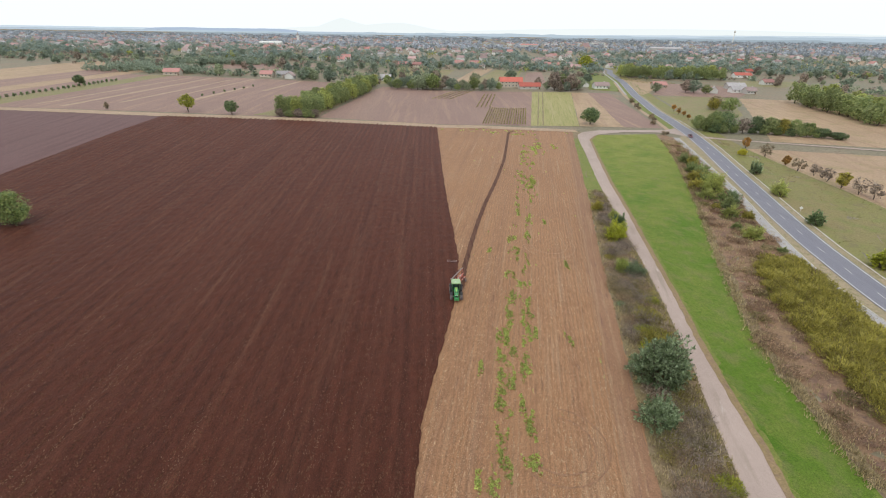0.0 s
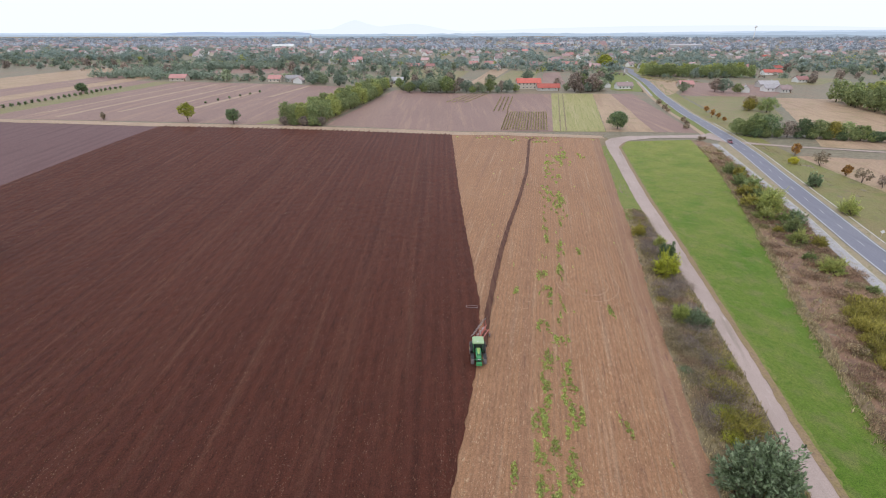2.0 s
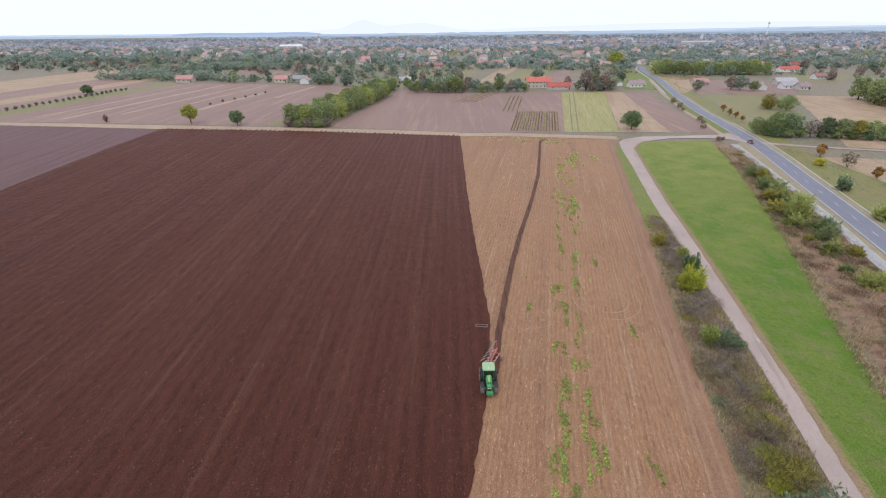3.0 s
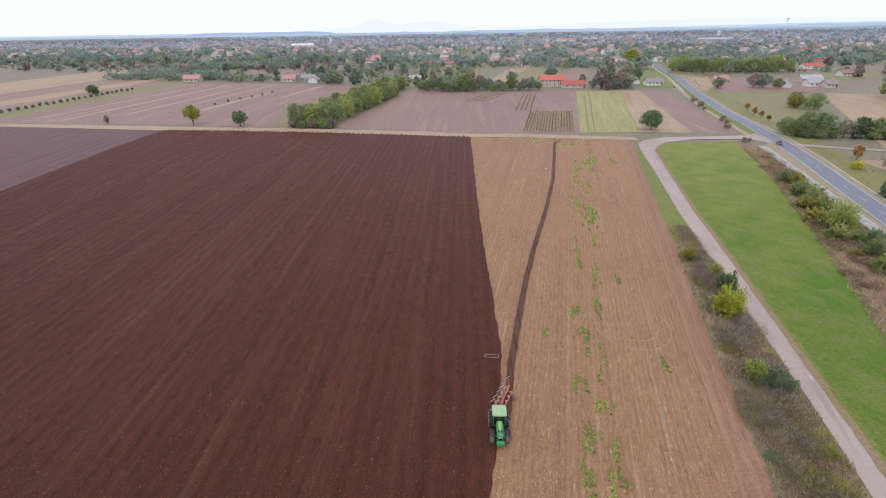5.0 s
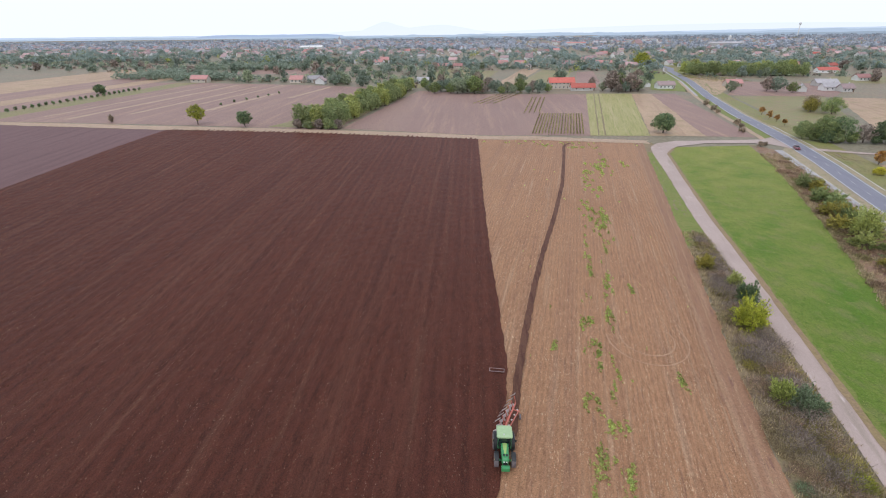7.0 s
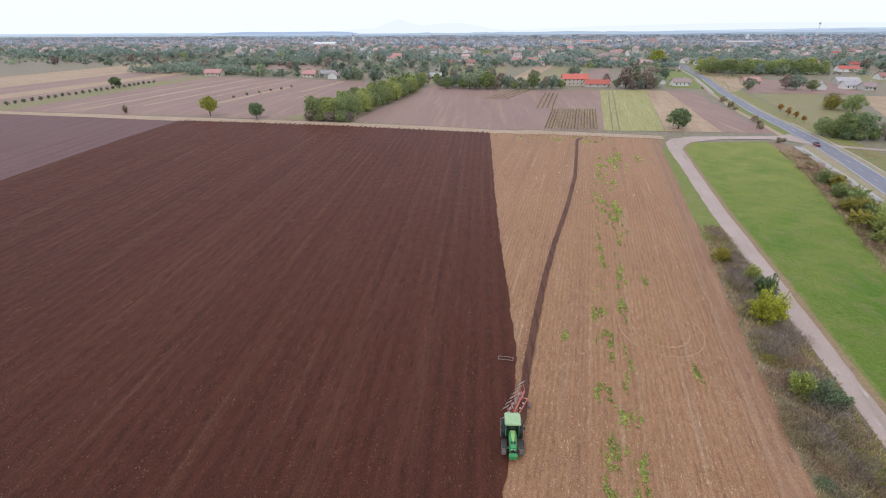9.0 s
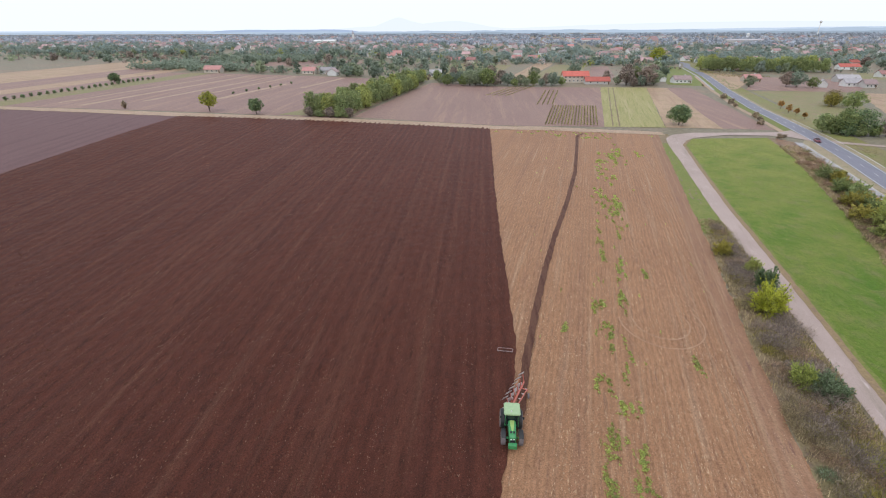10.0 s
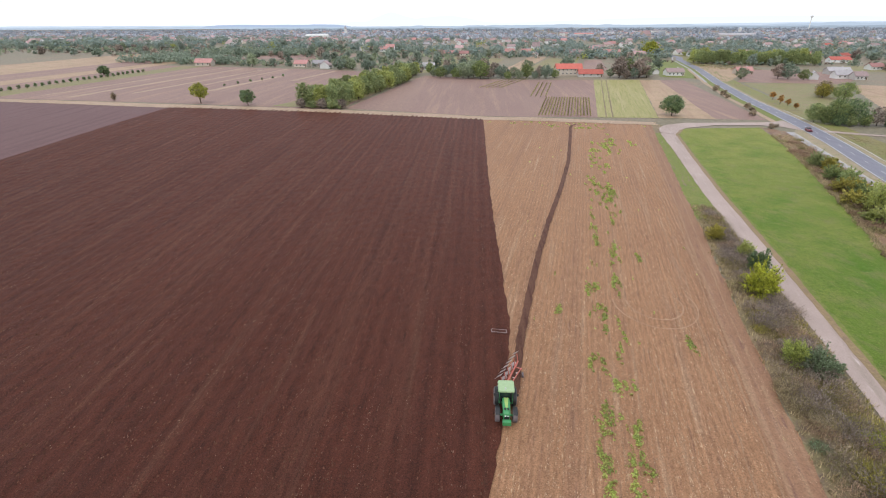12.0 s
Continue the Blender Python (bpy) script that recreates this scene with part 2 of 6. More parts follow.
M_SOILCLOD = plain("soil_clod", (0.15, 0.07, 0.044), 0.95, wear=0.4, scale=0.7, spec=0.1, lumps=0.38)
M_STRAW = plain("straw", (0.5, 0.36, 0.24), 0.85, wear=0.4, scale=0.5, spec=0.2, lumps=0.35)

L_GREEN = leafy("green_leaves", (0.187, 0.252, 0.0875), (0.345, 0.367, 0.131), (0.137, 0.194, 0.0787), 0.5, 0.7, 1.3)
L_DARK = leafy("dark_green_leaves", (0.13, 0.194, 0.0892), (0.244, 0.3, 0.13), (0.105, 0.154, 0.081), 0.5, 0.7, 1.3)
L_GREY = leafy("grey_green_leaves", (0.16, 0.22, 0.1), (0.39, 0.46, 0.29), (0.12, 0.165, 0.07), 0.5)
L_THICKET = leafy("thicket_leaves", (0.34, 0.3, 0.065), (0.46, 0.4, 0.095), (0.26, 0.225, 0.06), 0.5, 0.7, 1.3)
L_YELLOW = leafy("yellow_green_leaves", (0.37, 0.385, 0.04), (0.51, 0.52, 0.07), (0.24, 0.265, 0.042), 0.5)
L_BRIGHT = leafy("bright_yellow_leaves", (0.68, 0.62, 0.05), (0.8, 0.72, 0.1), (0.5, 0.48, 0.05), 0.5, 0.85, 1.15)
# Green lightened and blued, so the haze of distance sits in the colour.
L_WOOD = leafy("hazed_wood_leaves", (0.22, 0.265, 0.195), (0.29, 0.33, 0.245), (0.195, 0.24, 0.185), 0.5, 0.85, 1.15)
L_OLIVE = leafy("olive_leaves", (0.281, 0.248, 0.0486), (0.41, 0.351, 0.0756), (0.194, 0.167, 0.0486), 0.5)
L_POPLAR = leafy("poplar_leaves", (0.27, 0.324, 0.13), (0.408, 0.432, 0.182), (0.204, 0.264, 0.117), 0.5, 0.75, 1.25)
L_RUST = leafy("rust_leaves", (0.36, 0.19, 0.055), (0.5, 0.29, 0.08), (0.25, 0.14, 0.055), 0.5)
L_BROWN = leafy("withered_leaves", (0.31, 0.245, 0.17), (0.42, 0.335, 0.23), (0.23, 0.18, 0.12), 0.5)
L_MAUVE = leafy("bare_grey_twigs", (0.31, 0.245, 0.2), (0.4, 0.325, 0.265), (0.24, 0.185, 0.15), 0.5)
L_LIME = leafy("lime_leaves", (0.356, 0.388, 0.117), (0.509, 0.509, 0.163), (0.267, 0.318, 0.111), 0.5, 0.75, 1.25)
L_RUSSET = leafy("russet_scrub", (0.3, 0.2, 0.13), (0.43, 0.3, 0.19), (0.22, 0.14, 0.1), 0.5)
L_STRAWY = leafy("straw_grass", (0.36, 0.28, 0.155), (0.48, 0.39, 0.235), (0.27, 0.22, 0.11), 0.5)
L_GRASS = leafy("rough_grass", (0.22, 0.2, 0.075), (0.29, 0.25, 0.11), (0.18, 0.17, 0.06), 0.5)
L_WEED = leafy("weed_leaves", (0.36, 0.41, 0.1), (0.48, 0.52, 0.15), (0.29, 0.34, 0.09), 0.5)
# Town, yard and far leaves: paled, the far ones bluish, haze in the colour.
L_TOWN = leafy("hazed_garden_leaves", (0.27, 0.318, 0.252), (0.35, 0.392, 0.314), (0.228, 0.276, 0.23), 0.5, 0.8, 1.2)
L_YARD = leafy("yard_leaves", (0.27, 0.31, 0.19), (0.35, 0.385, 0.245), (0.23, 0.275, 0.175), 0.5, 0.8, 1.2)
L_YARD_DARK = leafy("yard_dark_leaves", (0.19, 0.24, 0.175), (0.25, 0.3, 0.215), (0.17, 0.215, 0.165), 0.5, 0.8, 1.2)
L_FAR = leafy("hazed_far_leaves", (0.404, 0.431, 0.489), (0.484, 0.504, 0.555), (0.357, 0.392, 0.457), 0.5, 0.85, 1.15)
L_TOWN_DARK = leafy("hazed_garden_dark_leaves", (0.205, 0.259, 0.228), (0.265, 0.319, 0.279), (0.178, 0.232, 0.217), 0.5, 0.85, 1.15)
L_FAR_DARK = leafy("hazed_far_dark_leaves", (0.316, 0.352, 0.4), (0.392, 0.422, 0.454), (0.285, 0.322, 0.373), 0.5, 0.85, 1.15)
WALLS = [plain("wall_" + n, c, 0.85, wear=0.2, scale=0.4, vary=0.12) for n, c in
         (("white", (0.68, 0.67, 0.65)), ("cream", (0.55, 0.48, 0.4)), ("grey", (0.5, 0.48, 0.45)), ("ochre", (0.5, 0.39, 0.31)))]
ROOFS = [plain("roof_" + n, c, 0.85, wear=0.45, scale=0.5, vary=0.25) for n, c in
         (("brown", (0.34, 0.25, 0.24)), ("red", (0.43, 0.22, 0.2)), ("grey", (0.38, 0.355, 0.36)), ("bright_red", (0.47, 0.13, 0.1)), ("rose", (0.44, 0.29, 0.28)))]
M_PANE = plain("window_glass", (0.03, 0.035, 0.04), 0.15, spec=0.6)
M_DOOR = plain("door_wood", (0.16, 0.1, 0.06), 0.7)


# ---- building helpers ----
def rise(x, y):
    """Height of the land: level, with a gentle swell to the west beyond the near field."""
    u = max(0.0, -x)
    u = u * u / (u + 25)
    s = min(1.0, max(0.0, (y - 70) / 210))
    far = min(1.0, max(0.0, (y - 900) / 900))
    return 10 * (1 - math.exp(-u / 150)) * s * s * (3 - 2 * s) * (1 - far)


def mesh(name, verts, faces, material, smooth=False):
    me = bpy.data.meshes.new(name)
    me.from_pydata([tuple(v) for v in verts], [], [tuple(f) for f in faces])
    me.materials.append(material)
    if smooth:
        me.polygons.foreach_set("use_smooth", [True] * len(me.polygons))
    me.update()
    return me


def finish(bm, name, material, smooth=False):
    me = bpy.data.meshes.new(name)
    bmesh.ops.recalc_face_normals(bm, faces=bm.faces)
    bm.to_mesh(me)
    bm.free()
    me.materials.append(material)
    if smooth:
        me.polygons.foreach_set("use_smooth", [True] * len(me.polygons))
    return me


def part(name, data, material, parent, label=""):
    """One mesh object under a thing or a part."""
    me = finish(data, name, material) if isinstance(data, bmesh.types.BMesh) else data
    ob = new(name, me)
    ob.parent = parent
    return tagged(ob, label)


def box(bm, size, at, bevel=0.0, turn=None):
    got = bmesh.ops.create_cube(bm, size=1.0)["verts"]
    m = Matrix.Translation(at) @ (turn or Matrix()) @ Matrix.Diagonal((*size, 1))
    bmesh.ops.transform(bm, matrix=m, verts=got)
    if bevel:
        edges = list({e for v in got for e in v.link_edges})
        bmesh.ops.bevel(bm, geom=edges, offset=bevel, segments=2, affect="EDGES", profile=0.6)
    return bm


def rod(bm, a, b, r, r2=None, sides=8):
    a, b = Vector(a), Vector(b)
    got = bmesh.ops.create_cone(bm, cap_ends=True, segments=sides, radius1=r, radius2=r if r2 is None else r2, depth=(b - a).length)["verts"]
    m = Matrix.Translation((a + b) / 2) @ (b - a).to_track_quat("Z", "Y").to_matrix().to_4x4()
    bmesh.ops.transform(bm, matrix=m, verts=got)
    return bm


def along(points, n):
    """n points evenly along a line of points."""
    p = np.array(points, float)
    d = np.r_[0, np.cumsum(np.hypot(*np.diff(p, axis=0).T))]
    s = np.linspace(0, d[-1], n)
    return np.c_[np.interp(s, d, p[:, 0]), np.interp(s, d, p[:, 1])]


def strip(name, left, right, material, lift, rows, cols, rough=0.0, wander=0.0, label="", category="ground", seed=1, by_y=False):
    """A sheet of land between two lines, lying lift above the land; wander makes its sides uneven."""
    rng = np.random.default_rng(seed)
    if by_y:
        ys = np.linspace(left[0][1], left[-1][1], rows)
        a, b = (np.c_[np.interp(ys, [q[1] for q in e], [q[0] for q in e]), ys] for e in (left, right))
    else:
        a, b = along(left, rows), along(right, rows)
    if wander:
        for e in (a, b):
            e += np.repeat(rng.normal(0, wander, (rows // 2 + 1, 2)), 2, axis=0)[:rows] * 0.6 + rng.normal(0, wander, (rows, 2)) * 0.5
    verts = []
    for i in range(rows):
        for j in range(cols):
            x, y = a[i] + (b[i] - a[i]) * j / (cols - 1)
            verts.append((x, y, rise(x, y) + lift + (rng.uniform(-rough, rough) if 0 < j < cols - 1 else 0)))
    faces = [(i * cols + j, i * cols + j + 1, (i + 1) * cols + j + 1, (i + 1) * cols + j) for i in range(rows - 1) for j in range(cols - 1)]
    ob = new(name, mesh(name, verts, faces, material, True))
    return tagged(ob, label, category, kind="structure")


def offset(line, d):
    """The line moved sideways by d (to its right, looking along it)."""
    p = np.array(line, float)
    t = np.gradient(p, axis=0)
    t /= np.hypot(*t.T)[:, None]
    return (p + d * np.c_[t[:, 1], -t[:, 0]]).tolist()


# ---- the land ----
EDGE = [(-2.5, -80), (-2.5, 44.8), (-2.3, 57.6), (-1.0, 67.6), (1.2, 83), (2.2, 92), (2.9, 108.1), (1.9, 122.5), (-0.1, 146.1), (-3.2, 191.5), (-5.2, 226.3), (-8.2, 277)]
STUB = [(17, -80), (26.2, 45.9), (27.9, 56.7), (30.4, 71.9), (33.4, 90.1), (37.8, 117.9), (46.4, 165.1), (56.1, 224), (65, 277)]
TRK_L = [(33, -80), (36.0, 45), (37.0, 50.5), (38.3, 59.3), (40.4, 69.4), (43.3, 88.5), (45.9, 108.7), (48.3, 134), (52.9, 175.5), (59.5, 224.3), (63.5, 255.7), (68.6, 270)]
TRK_R = [(37, -80), (40.6, 45), (42.1, 53.4), (42.7, 61.8), (44.3, 76), (46.9, 93.1), (49.7, 115.2), (54.2, 150), (57.6, 179.5), (64.0, 222.6), (68.5, 252.1), (74.7, 265)]
GREEN = [(50, -80), (52.9, 47.8), (53.6, 59.9), (54.2, 67.2), (55.3, 77.8), (58.9, 91.4), (63.9, 109.7), (72.4, 135.5), (80.6, 161.4), (91, 197.8), (100.6, 233.6), (107.9, 270)]
DITCH = [(78, -80), (81.8, 70), (82.4, 84.8), (82.7, 94.9), (83.7, 105), (86.2, 119), (90.4, 138.8), (97, 165.6), (106.4, 214.8), (115, 260.6)]
ROAD = [(83, -80), (89.1, 75), (90.1, 93), (91.4, 104), (94.0, 122), (97.8, 141.2), (103.8, 167.2), (112.6, 206.1), (120.3, 239), (126.5, 271), (133.2, 318), (137.5, 354), (153, 440), (177.8, 553.8), (198, 676), (211, 720), (213, 760), (203, 830), (160, 950)]

base_x = [-6000, -3500, -2000, -1200] + list(range(-800, -200, 20)) + list(range(-200, 201, 6)) + list(range(220, 801, 20)) + [1200, 2000, 3500, 6000]
base_y = [-3000, -1000, -400] + list(range(-200, 60, 20)) + list(range(60, 300, 8)) + list(range(300, 1001, 20)) + [1300, 1800, 2600, 3600, 4950]
nx = len(base_x)
ground = new("ground", mesh("ground", [(x, y, rise(x, y)) for y in base_y for x in base_x],
             [(i * nx + j, i * nx + j + 1, (i + 1) * nx + j + 1, (i + 1) * nx + j) for i in range(len(base_y) - 1) for j in range(nx - 1)], M_GROUND, True))
tagged(ground, "flat farmland of soil and autumn grass reaching the horizon", "ground", kind="structure")

strip("ploughed_field", [(-151, -80), (-151, 263)], EDGE, M_PLOUGH, 0.2, 360, 190, 0.1, 0.13, "dark brown freshly ploughed field with long furrows", "field")
strip("weathered_field", [(-420, -80), (-420, 264)], [(-151.2, -80), (-151.2, 263)], M_PLOUGH_OLD, 0.1, 50, 30, 0.05, 0.2, "greyish weathered ploughed field beside the fresh one", "field")
strip("stubble_field", [(x - 1.2, y) for x, y in EDGE], STUB, M_STUBBLE, 0.05, 240, 40, 0.02, 0.25, "pale brown stubble field with straw and weed rows", "field", by_y=True)
strip("field_margin", offset(STUB, -3.6), offset(STUB, -0.1), M_EDGE_SOIL, 0.075, 160, 5, 0.01, 0.22, "reddish bare soil with wheel lines along the hedge", "field", by_y=True)
FURROW = [(3.3, 95), (4.4, 107), (6.1, 119.3), (8.3, 133.8), (11.3, 150.5), (16.5, 175.8), (22.1, 206.8), (27.6, 250), (28.9, 262), (30.2, 267), (32.6, 270.5)]
strip("furrow", [(x - 0.58, y) for x, y in FURROW], [(x + 0.58, y) for x, y in FURROW], M_FURROW, 0.19, 300, 6, 0.08, 0.07, "single dark ploughed furrow curving across the stubble", "furrow")
strip("hedge_ground", STUB, TRK_L, M_DRYGRASS, 0.05, 90, 10, 0.05, 0.3, "dry grass strip between stubble and gravel track", "grass", by_y=False)
strip("gravel_track", TRK_L, TRK_R, M_GRAVEL, 0.1, 110, 8, 0.015, 0.1, "pale gravel farm track with worn edges", "track")
strip("track_bend", [(63.5, 255.7), (65, 264), (70, 272), (80, 277.5), (108, 281), (118, 282.5), (124.5, 288)], [(68.5, 252), (71, 259), (77, 266), (90, 273), (110, 274.5), (117, 272), (122.5, 263)], M_GRAVEL, 0.17, 40, 6, 0.01, 0.12, "pale gravel bend joining the road", "track")
strip("meadow", offset(TRK_R, 0.7), GREEN, M_MEADOW, 0.07, 160, 24, 0.04, 0.09, "mown bright green meadow strip beside the track", "meadow")
strip("meadow_margin", offset(TRK_R, 0.8), offset(TRK_R, 1.5), M_MARGIN, 0.11, 420, 4, 0.02, 0.3, "yellowing grass along the meadow's edge", "grass", seed=4)
strip("meadow_fringe", offset(TRK_R, -0.15), offset(TRK_R, 0.95), M_FRINGE, 0.13, 260, 4, 0.02, 0.09, "worn dry grass fringe along the track", "grass")
strip("bank_edge_grass", offset(GREEN, -0.5), offset(GREEN, 1.5), M_DRYGRASS, 0.12, 260, 4, 0.04, 0.32, "uneven longer grass where the meadow meets the bank", "grass", seed=6)
strip("green_verge", [(45.2, 158), (48.4, 178), (56.4, 226), (61, 254)], [(50.8, 158), (53, 176), (59.4, 224), (63.3, 254)], M_MARGIN, 0.09, 120, 6, 0.03, 0.25, "green grass verge between stubble and track", "grass", seed=7)
strip("bank", GREEN, DITCH, M_BANK, 0.09, 110, 14, 0.12, 0.3, "brown scrubby bank below the road", "bank")
strip("gutter", offset(DITCH, -1.9), offset(DITCH, 0.72), M_CONCRETE, 0.24, 160, 4, 0.0, 0.05, "grey concrete drainage gutter along the road", "gutter")
strip("gutter_kerb", offset(DITCH, 0.74), offset(DITCH, 1.0), M_KERB, 0.27, 160, 3, 0.0, 0.02, "pale kerb along the drainage gutter", "kerb")
strip("road_shoulder", offset(DITCH, 0.98), offset(ROAD[:10], -3.6), M_SHOULDER, 0.13, 90, 6, 0.04, 0.0, "dusty tan shoulder between gutter and road", "grass")
road = strip("road", offset(ROAD, -3.7), offset(ROAD, 3.7), M_ASPHALT, 0.2, 220, 5, 0, 0, "grey asphalt country road with white lines", "road")
strip("road_verge", offset(ROAD, 3.8), [(134, -80), (135, 75), (135, 100), (136, 122), (136, 141), (137, 167), (137, 206), (138, 239), (141, 262), (150, 318), (153, 354), (168, 440), (190, 553), (212, 676), (228, 720), (232, 760), (222, 830), (180, 950)],
      M_ROUGH, 0.06, 160, 14, 0.08, 0.0, "rough olive grass verge beyond the road", "grass")
strip("footpath", offset(ROAD[12:17], -8.3), offset(ROAD[12:17], -6.6), M_CONCRETE, 0.2, 60, 3, 0, 0.0, "pale footpath beside the far road", "path")
strip("road_edge", offset(ROAD[:13], 3.72), offset(ROAD[:13], 5.6), M_SHOULDER, 0.14, 160, 3, 0, 0.03, "dusty tan verge between road and kerb", "grass")
strip("verge_kerb", offset(ROAD[:11], 5.62), offset(ROAD[:11], 6.05), M_KERB, 0.24, 160, 3, 0, 0.02, "narrow pale kerb beyond the road", "kerb")
strip("roadside_grass", offset(ROAD[9:14], -7.6), offset(ROAD[9:14], -3.72), M_MARGIN, 0.1, 60, 5, 0.02, 0.1, "green grass verge beside the far road", "grass", seed=9)
strip("field_path", offset(ROAD[9:14], -10.2), offset(ROAD[9:14], -7.7), M_TRACK, 0.12, 60, 4, 0.01, 0.15, "pale field path beside the far road", "track", seed=10)
strip("side_road", [(126, 268), (142.6, 259.5), (166.5, 252.2), (203, 241), (300, 215)], [(126, 262), (142.6, 256.2), (166.5, 249.2), (203, 237.6), (300, 211)], M_GRAVEL, 0.16, 60, 4, 0.01, 0.1, "pale gravel side road between fields", "track")
strip("farm_track", [(-420, 272), (-237, 269.5), (-163, 271), (-120, 274.5), (-73, 279), (-31, 284.5), (15, 285.5), (67, 278)], [(-420, 265), (-237, 262.3), (-163, 262.2), (-120, 265.4), (-73, 269.8), (-31, 275.6), (15, 277), (67, 271)], M_TRACK, 0.14, 160, 4, 0.03, 0.3, "pale grassy farm track between the fields", "track")

# ragged headland: the plough's passes end unevenly at the farm track
def headland():
    rng = np.random.default_rng(12)
    vs, fs = [], []
    x = -149.0
    while x < -9:
        y = 263 + (x + 151) * 13.6 / 143
        w, d = rng.uniform(0.9, 1.5), rng.uniform(1.6, 3.8)
        o = len(vs)
        vs += [(x, y - 1.0, rise(x, y) + 0.22), (x + w, y - 1.0, rise(x, y) + 0.22), (x + w * 0.9, y + 0.3 * d, rise(x, y) + 0.24), (x + w * 0.45, y + d, rise(x, y) + 0.22), (x + w * 0.1, y + 0.5 * d, rise(x, y) + 0.24)]
        fs.append(tuple(range(o, o + 5)))
        x += 2.25 + rng.uniform(-0.3, 0.3)
    tagged(new("headland_clods", mesh("headland_clods", vs, fs, M_PLOUGH)), "ragged dark furrow ends along the farm track", "soil", kind="stuff")


headland()

# fields beyond the farm track and beyond the road
strip("brown_field", [(-75, 284), (-62, 452)], [(21, 288), (47, 452)], M_SOIL_PINK, 0.05, 30, 12, 0, 0.3, "pinkish brown harrowed field", "field")
strip("vine_plot", [(20, 288), (46, 452)], [(45, 288), (69, 452)], M_SOIL_PINK, 0.09, 30, 8, 0, 0.2, "pinkish brown plot with vine rows", "field")
strip("crop_strip", [(44.3, 288), (68.3, 455)], [(71.7, 289), (102, 455)], M_LIME, 0.13, 30, 8, 0, 0.2, "lime green strip of young crop", "field")
strip("tan_strip", [(72, 289), (102.3, 455)], [(96.5, 289), (116.5, 455)], M_TAN, 0.09, 30, 6, 0, 0.3, "tan stubble strip", "field")
strip("brown_strip", [(96, 289), (116, 455)], [(118, 288), (134, 455)], M_SOIL_PINK, 0.05, 30, 6, 0, 0.3, "brown harrowed strip beside the road", "field")
strip("west_field", [(-250, 270), (-250, 460)], [(-76, 279), (-70, 460)], M_SOIL_PINK, 0.05, 50, 60, 0, 0.4, "wide brown harrowed field with pale baulks", "field")
for x0, x1, y0, y1, m, nm, lab in ((-420, -345, 280, 600, M_TAN, "pale_field", "pale tan stubble field"), (-345, -310, 280, 560, M_SOIL_PINK, "brown_field_strip", "brown field strip"), (-310, -290, 280, 520, M_TAN, "tan_field_strip", "tan field strip"),
                                   (-290, -268, 280, 460, M_SOIL_PINK, "brown_field_strip", "brown field strip"), (-268, -250, 270, 460, M_VERGE, "orchard_grass", "dull green grass under the fruit trees")):
    strip(nm, [(x0, y0), (x0, y1)], [(x1 - 0.2, y0), (x1 - 0.2, y1)], m, 0.06, 40, 8, 0, 0.3, lab, "field")
for x, y0, y1, w in ((-164, 318, 402, 1.8), (-196, 300, 440, 1.2), (-216, 280, 450, 1.6), (-233, 285, 450, 1.0), (-140, 380, 455, 1.5), (-181, 340, 455, 1.0)):
    strip("baulk", [(x - w, y0), (x + 6 - w, y1)], [(x + w, y0), (x + 6 + w, y1)], M_TRACK, 0.1, 40, 3, 0, 0.35, "pale grass baulk between field strips", "baulk")
strip("windbreak_grass", [(-110, 279), (-90, 360)], [(-78, 283), (-66, 440)], M_VERGE, 0.09, 40, 8, 0, 0.5, "yellowish grass under the windbreak", "grass")
# plots and gardens south of the town
for a, c, d, e, m, nm, lab in (((-6, 500), (30, 720), (13, 512), (52, 720), M_TAN, "tan_plot", "tan garden plot"), ((68, 512), (90, 664), (93, 527), (111, 680), M_SOIL_PINK, "brown_plot", "brown garden plot"), ((15, 520), (54, 700), (60, 520), (86, 680), M_VERGE, "grass_plot", "dry grass plot"),
                               ((-76, 466), (-68, 680), (-20, 490), (0, 690), M_VERGE, "grass_plot", "greenish garden plot"), ((-282, 545), (-242, 640), (-195, 560), (-150, 640), M_SOIL_PINK, "brown_plot", "brown garden plots"),
                               ((145, 465), (190, 600), (163, 448), (222, 553), M_TAN, "pale_yard", "pale bare plot near the road"), ((168, 446), (224, 550), (236, 436), (300, 520), M_SOIL_PINK, "brown_plot", "brown plot beyond the road"),
                               ((124, 480), (166, 720), (148, 468), (196, 640), M_MARGIN, "grass_plot", "green grass beside the road"), ((270, 540), (330, 600), (330, 530), (400, 600), M_VERGE, "grass_plot", "dull green plot"),
                               ((560, 780), (600, 960), (700, 760), (860, 1120), M_TAN, "tan_plot", "tan field among the gardens"), ((900, 1950), (950, 2100), (1060, 1950), (1200, 2100), M_TAN, "tan_plot", "far tan field"), ((1000, 1500), (1193, 1700), (1300, 1450), (1500, 1700), M_TAN, "tan_plot", "far tan field"),
                               ((-1000, 1000), (-1300, 1300), (-800, 1000), (-1000, 1300), M_TAN, "tan_plot", "far tan field")):
    strip(nm, [a, c], [d, e], m, 0.08, 24, 8, 0, 0.4, lab, "field")
strip("east_field", [(136, -80), (136, 130), (137.5, 239)], [(420, -80), (420, 120), (300, 208)], M_TAN, 0.05, 40, 20, 0, 0.3, "tan bare field beyond the shrub row", "field")
strip("north_east_field", [(160, 256), (196, 340), (236, 434)], [(420, 200), (420, 300), (420, 400)], M_TAN, 0.05, 40, 20, 0, 0.4, "tan stubble field beyond the side road", "field")
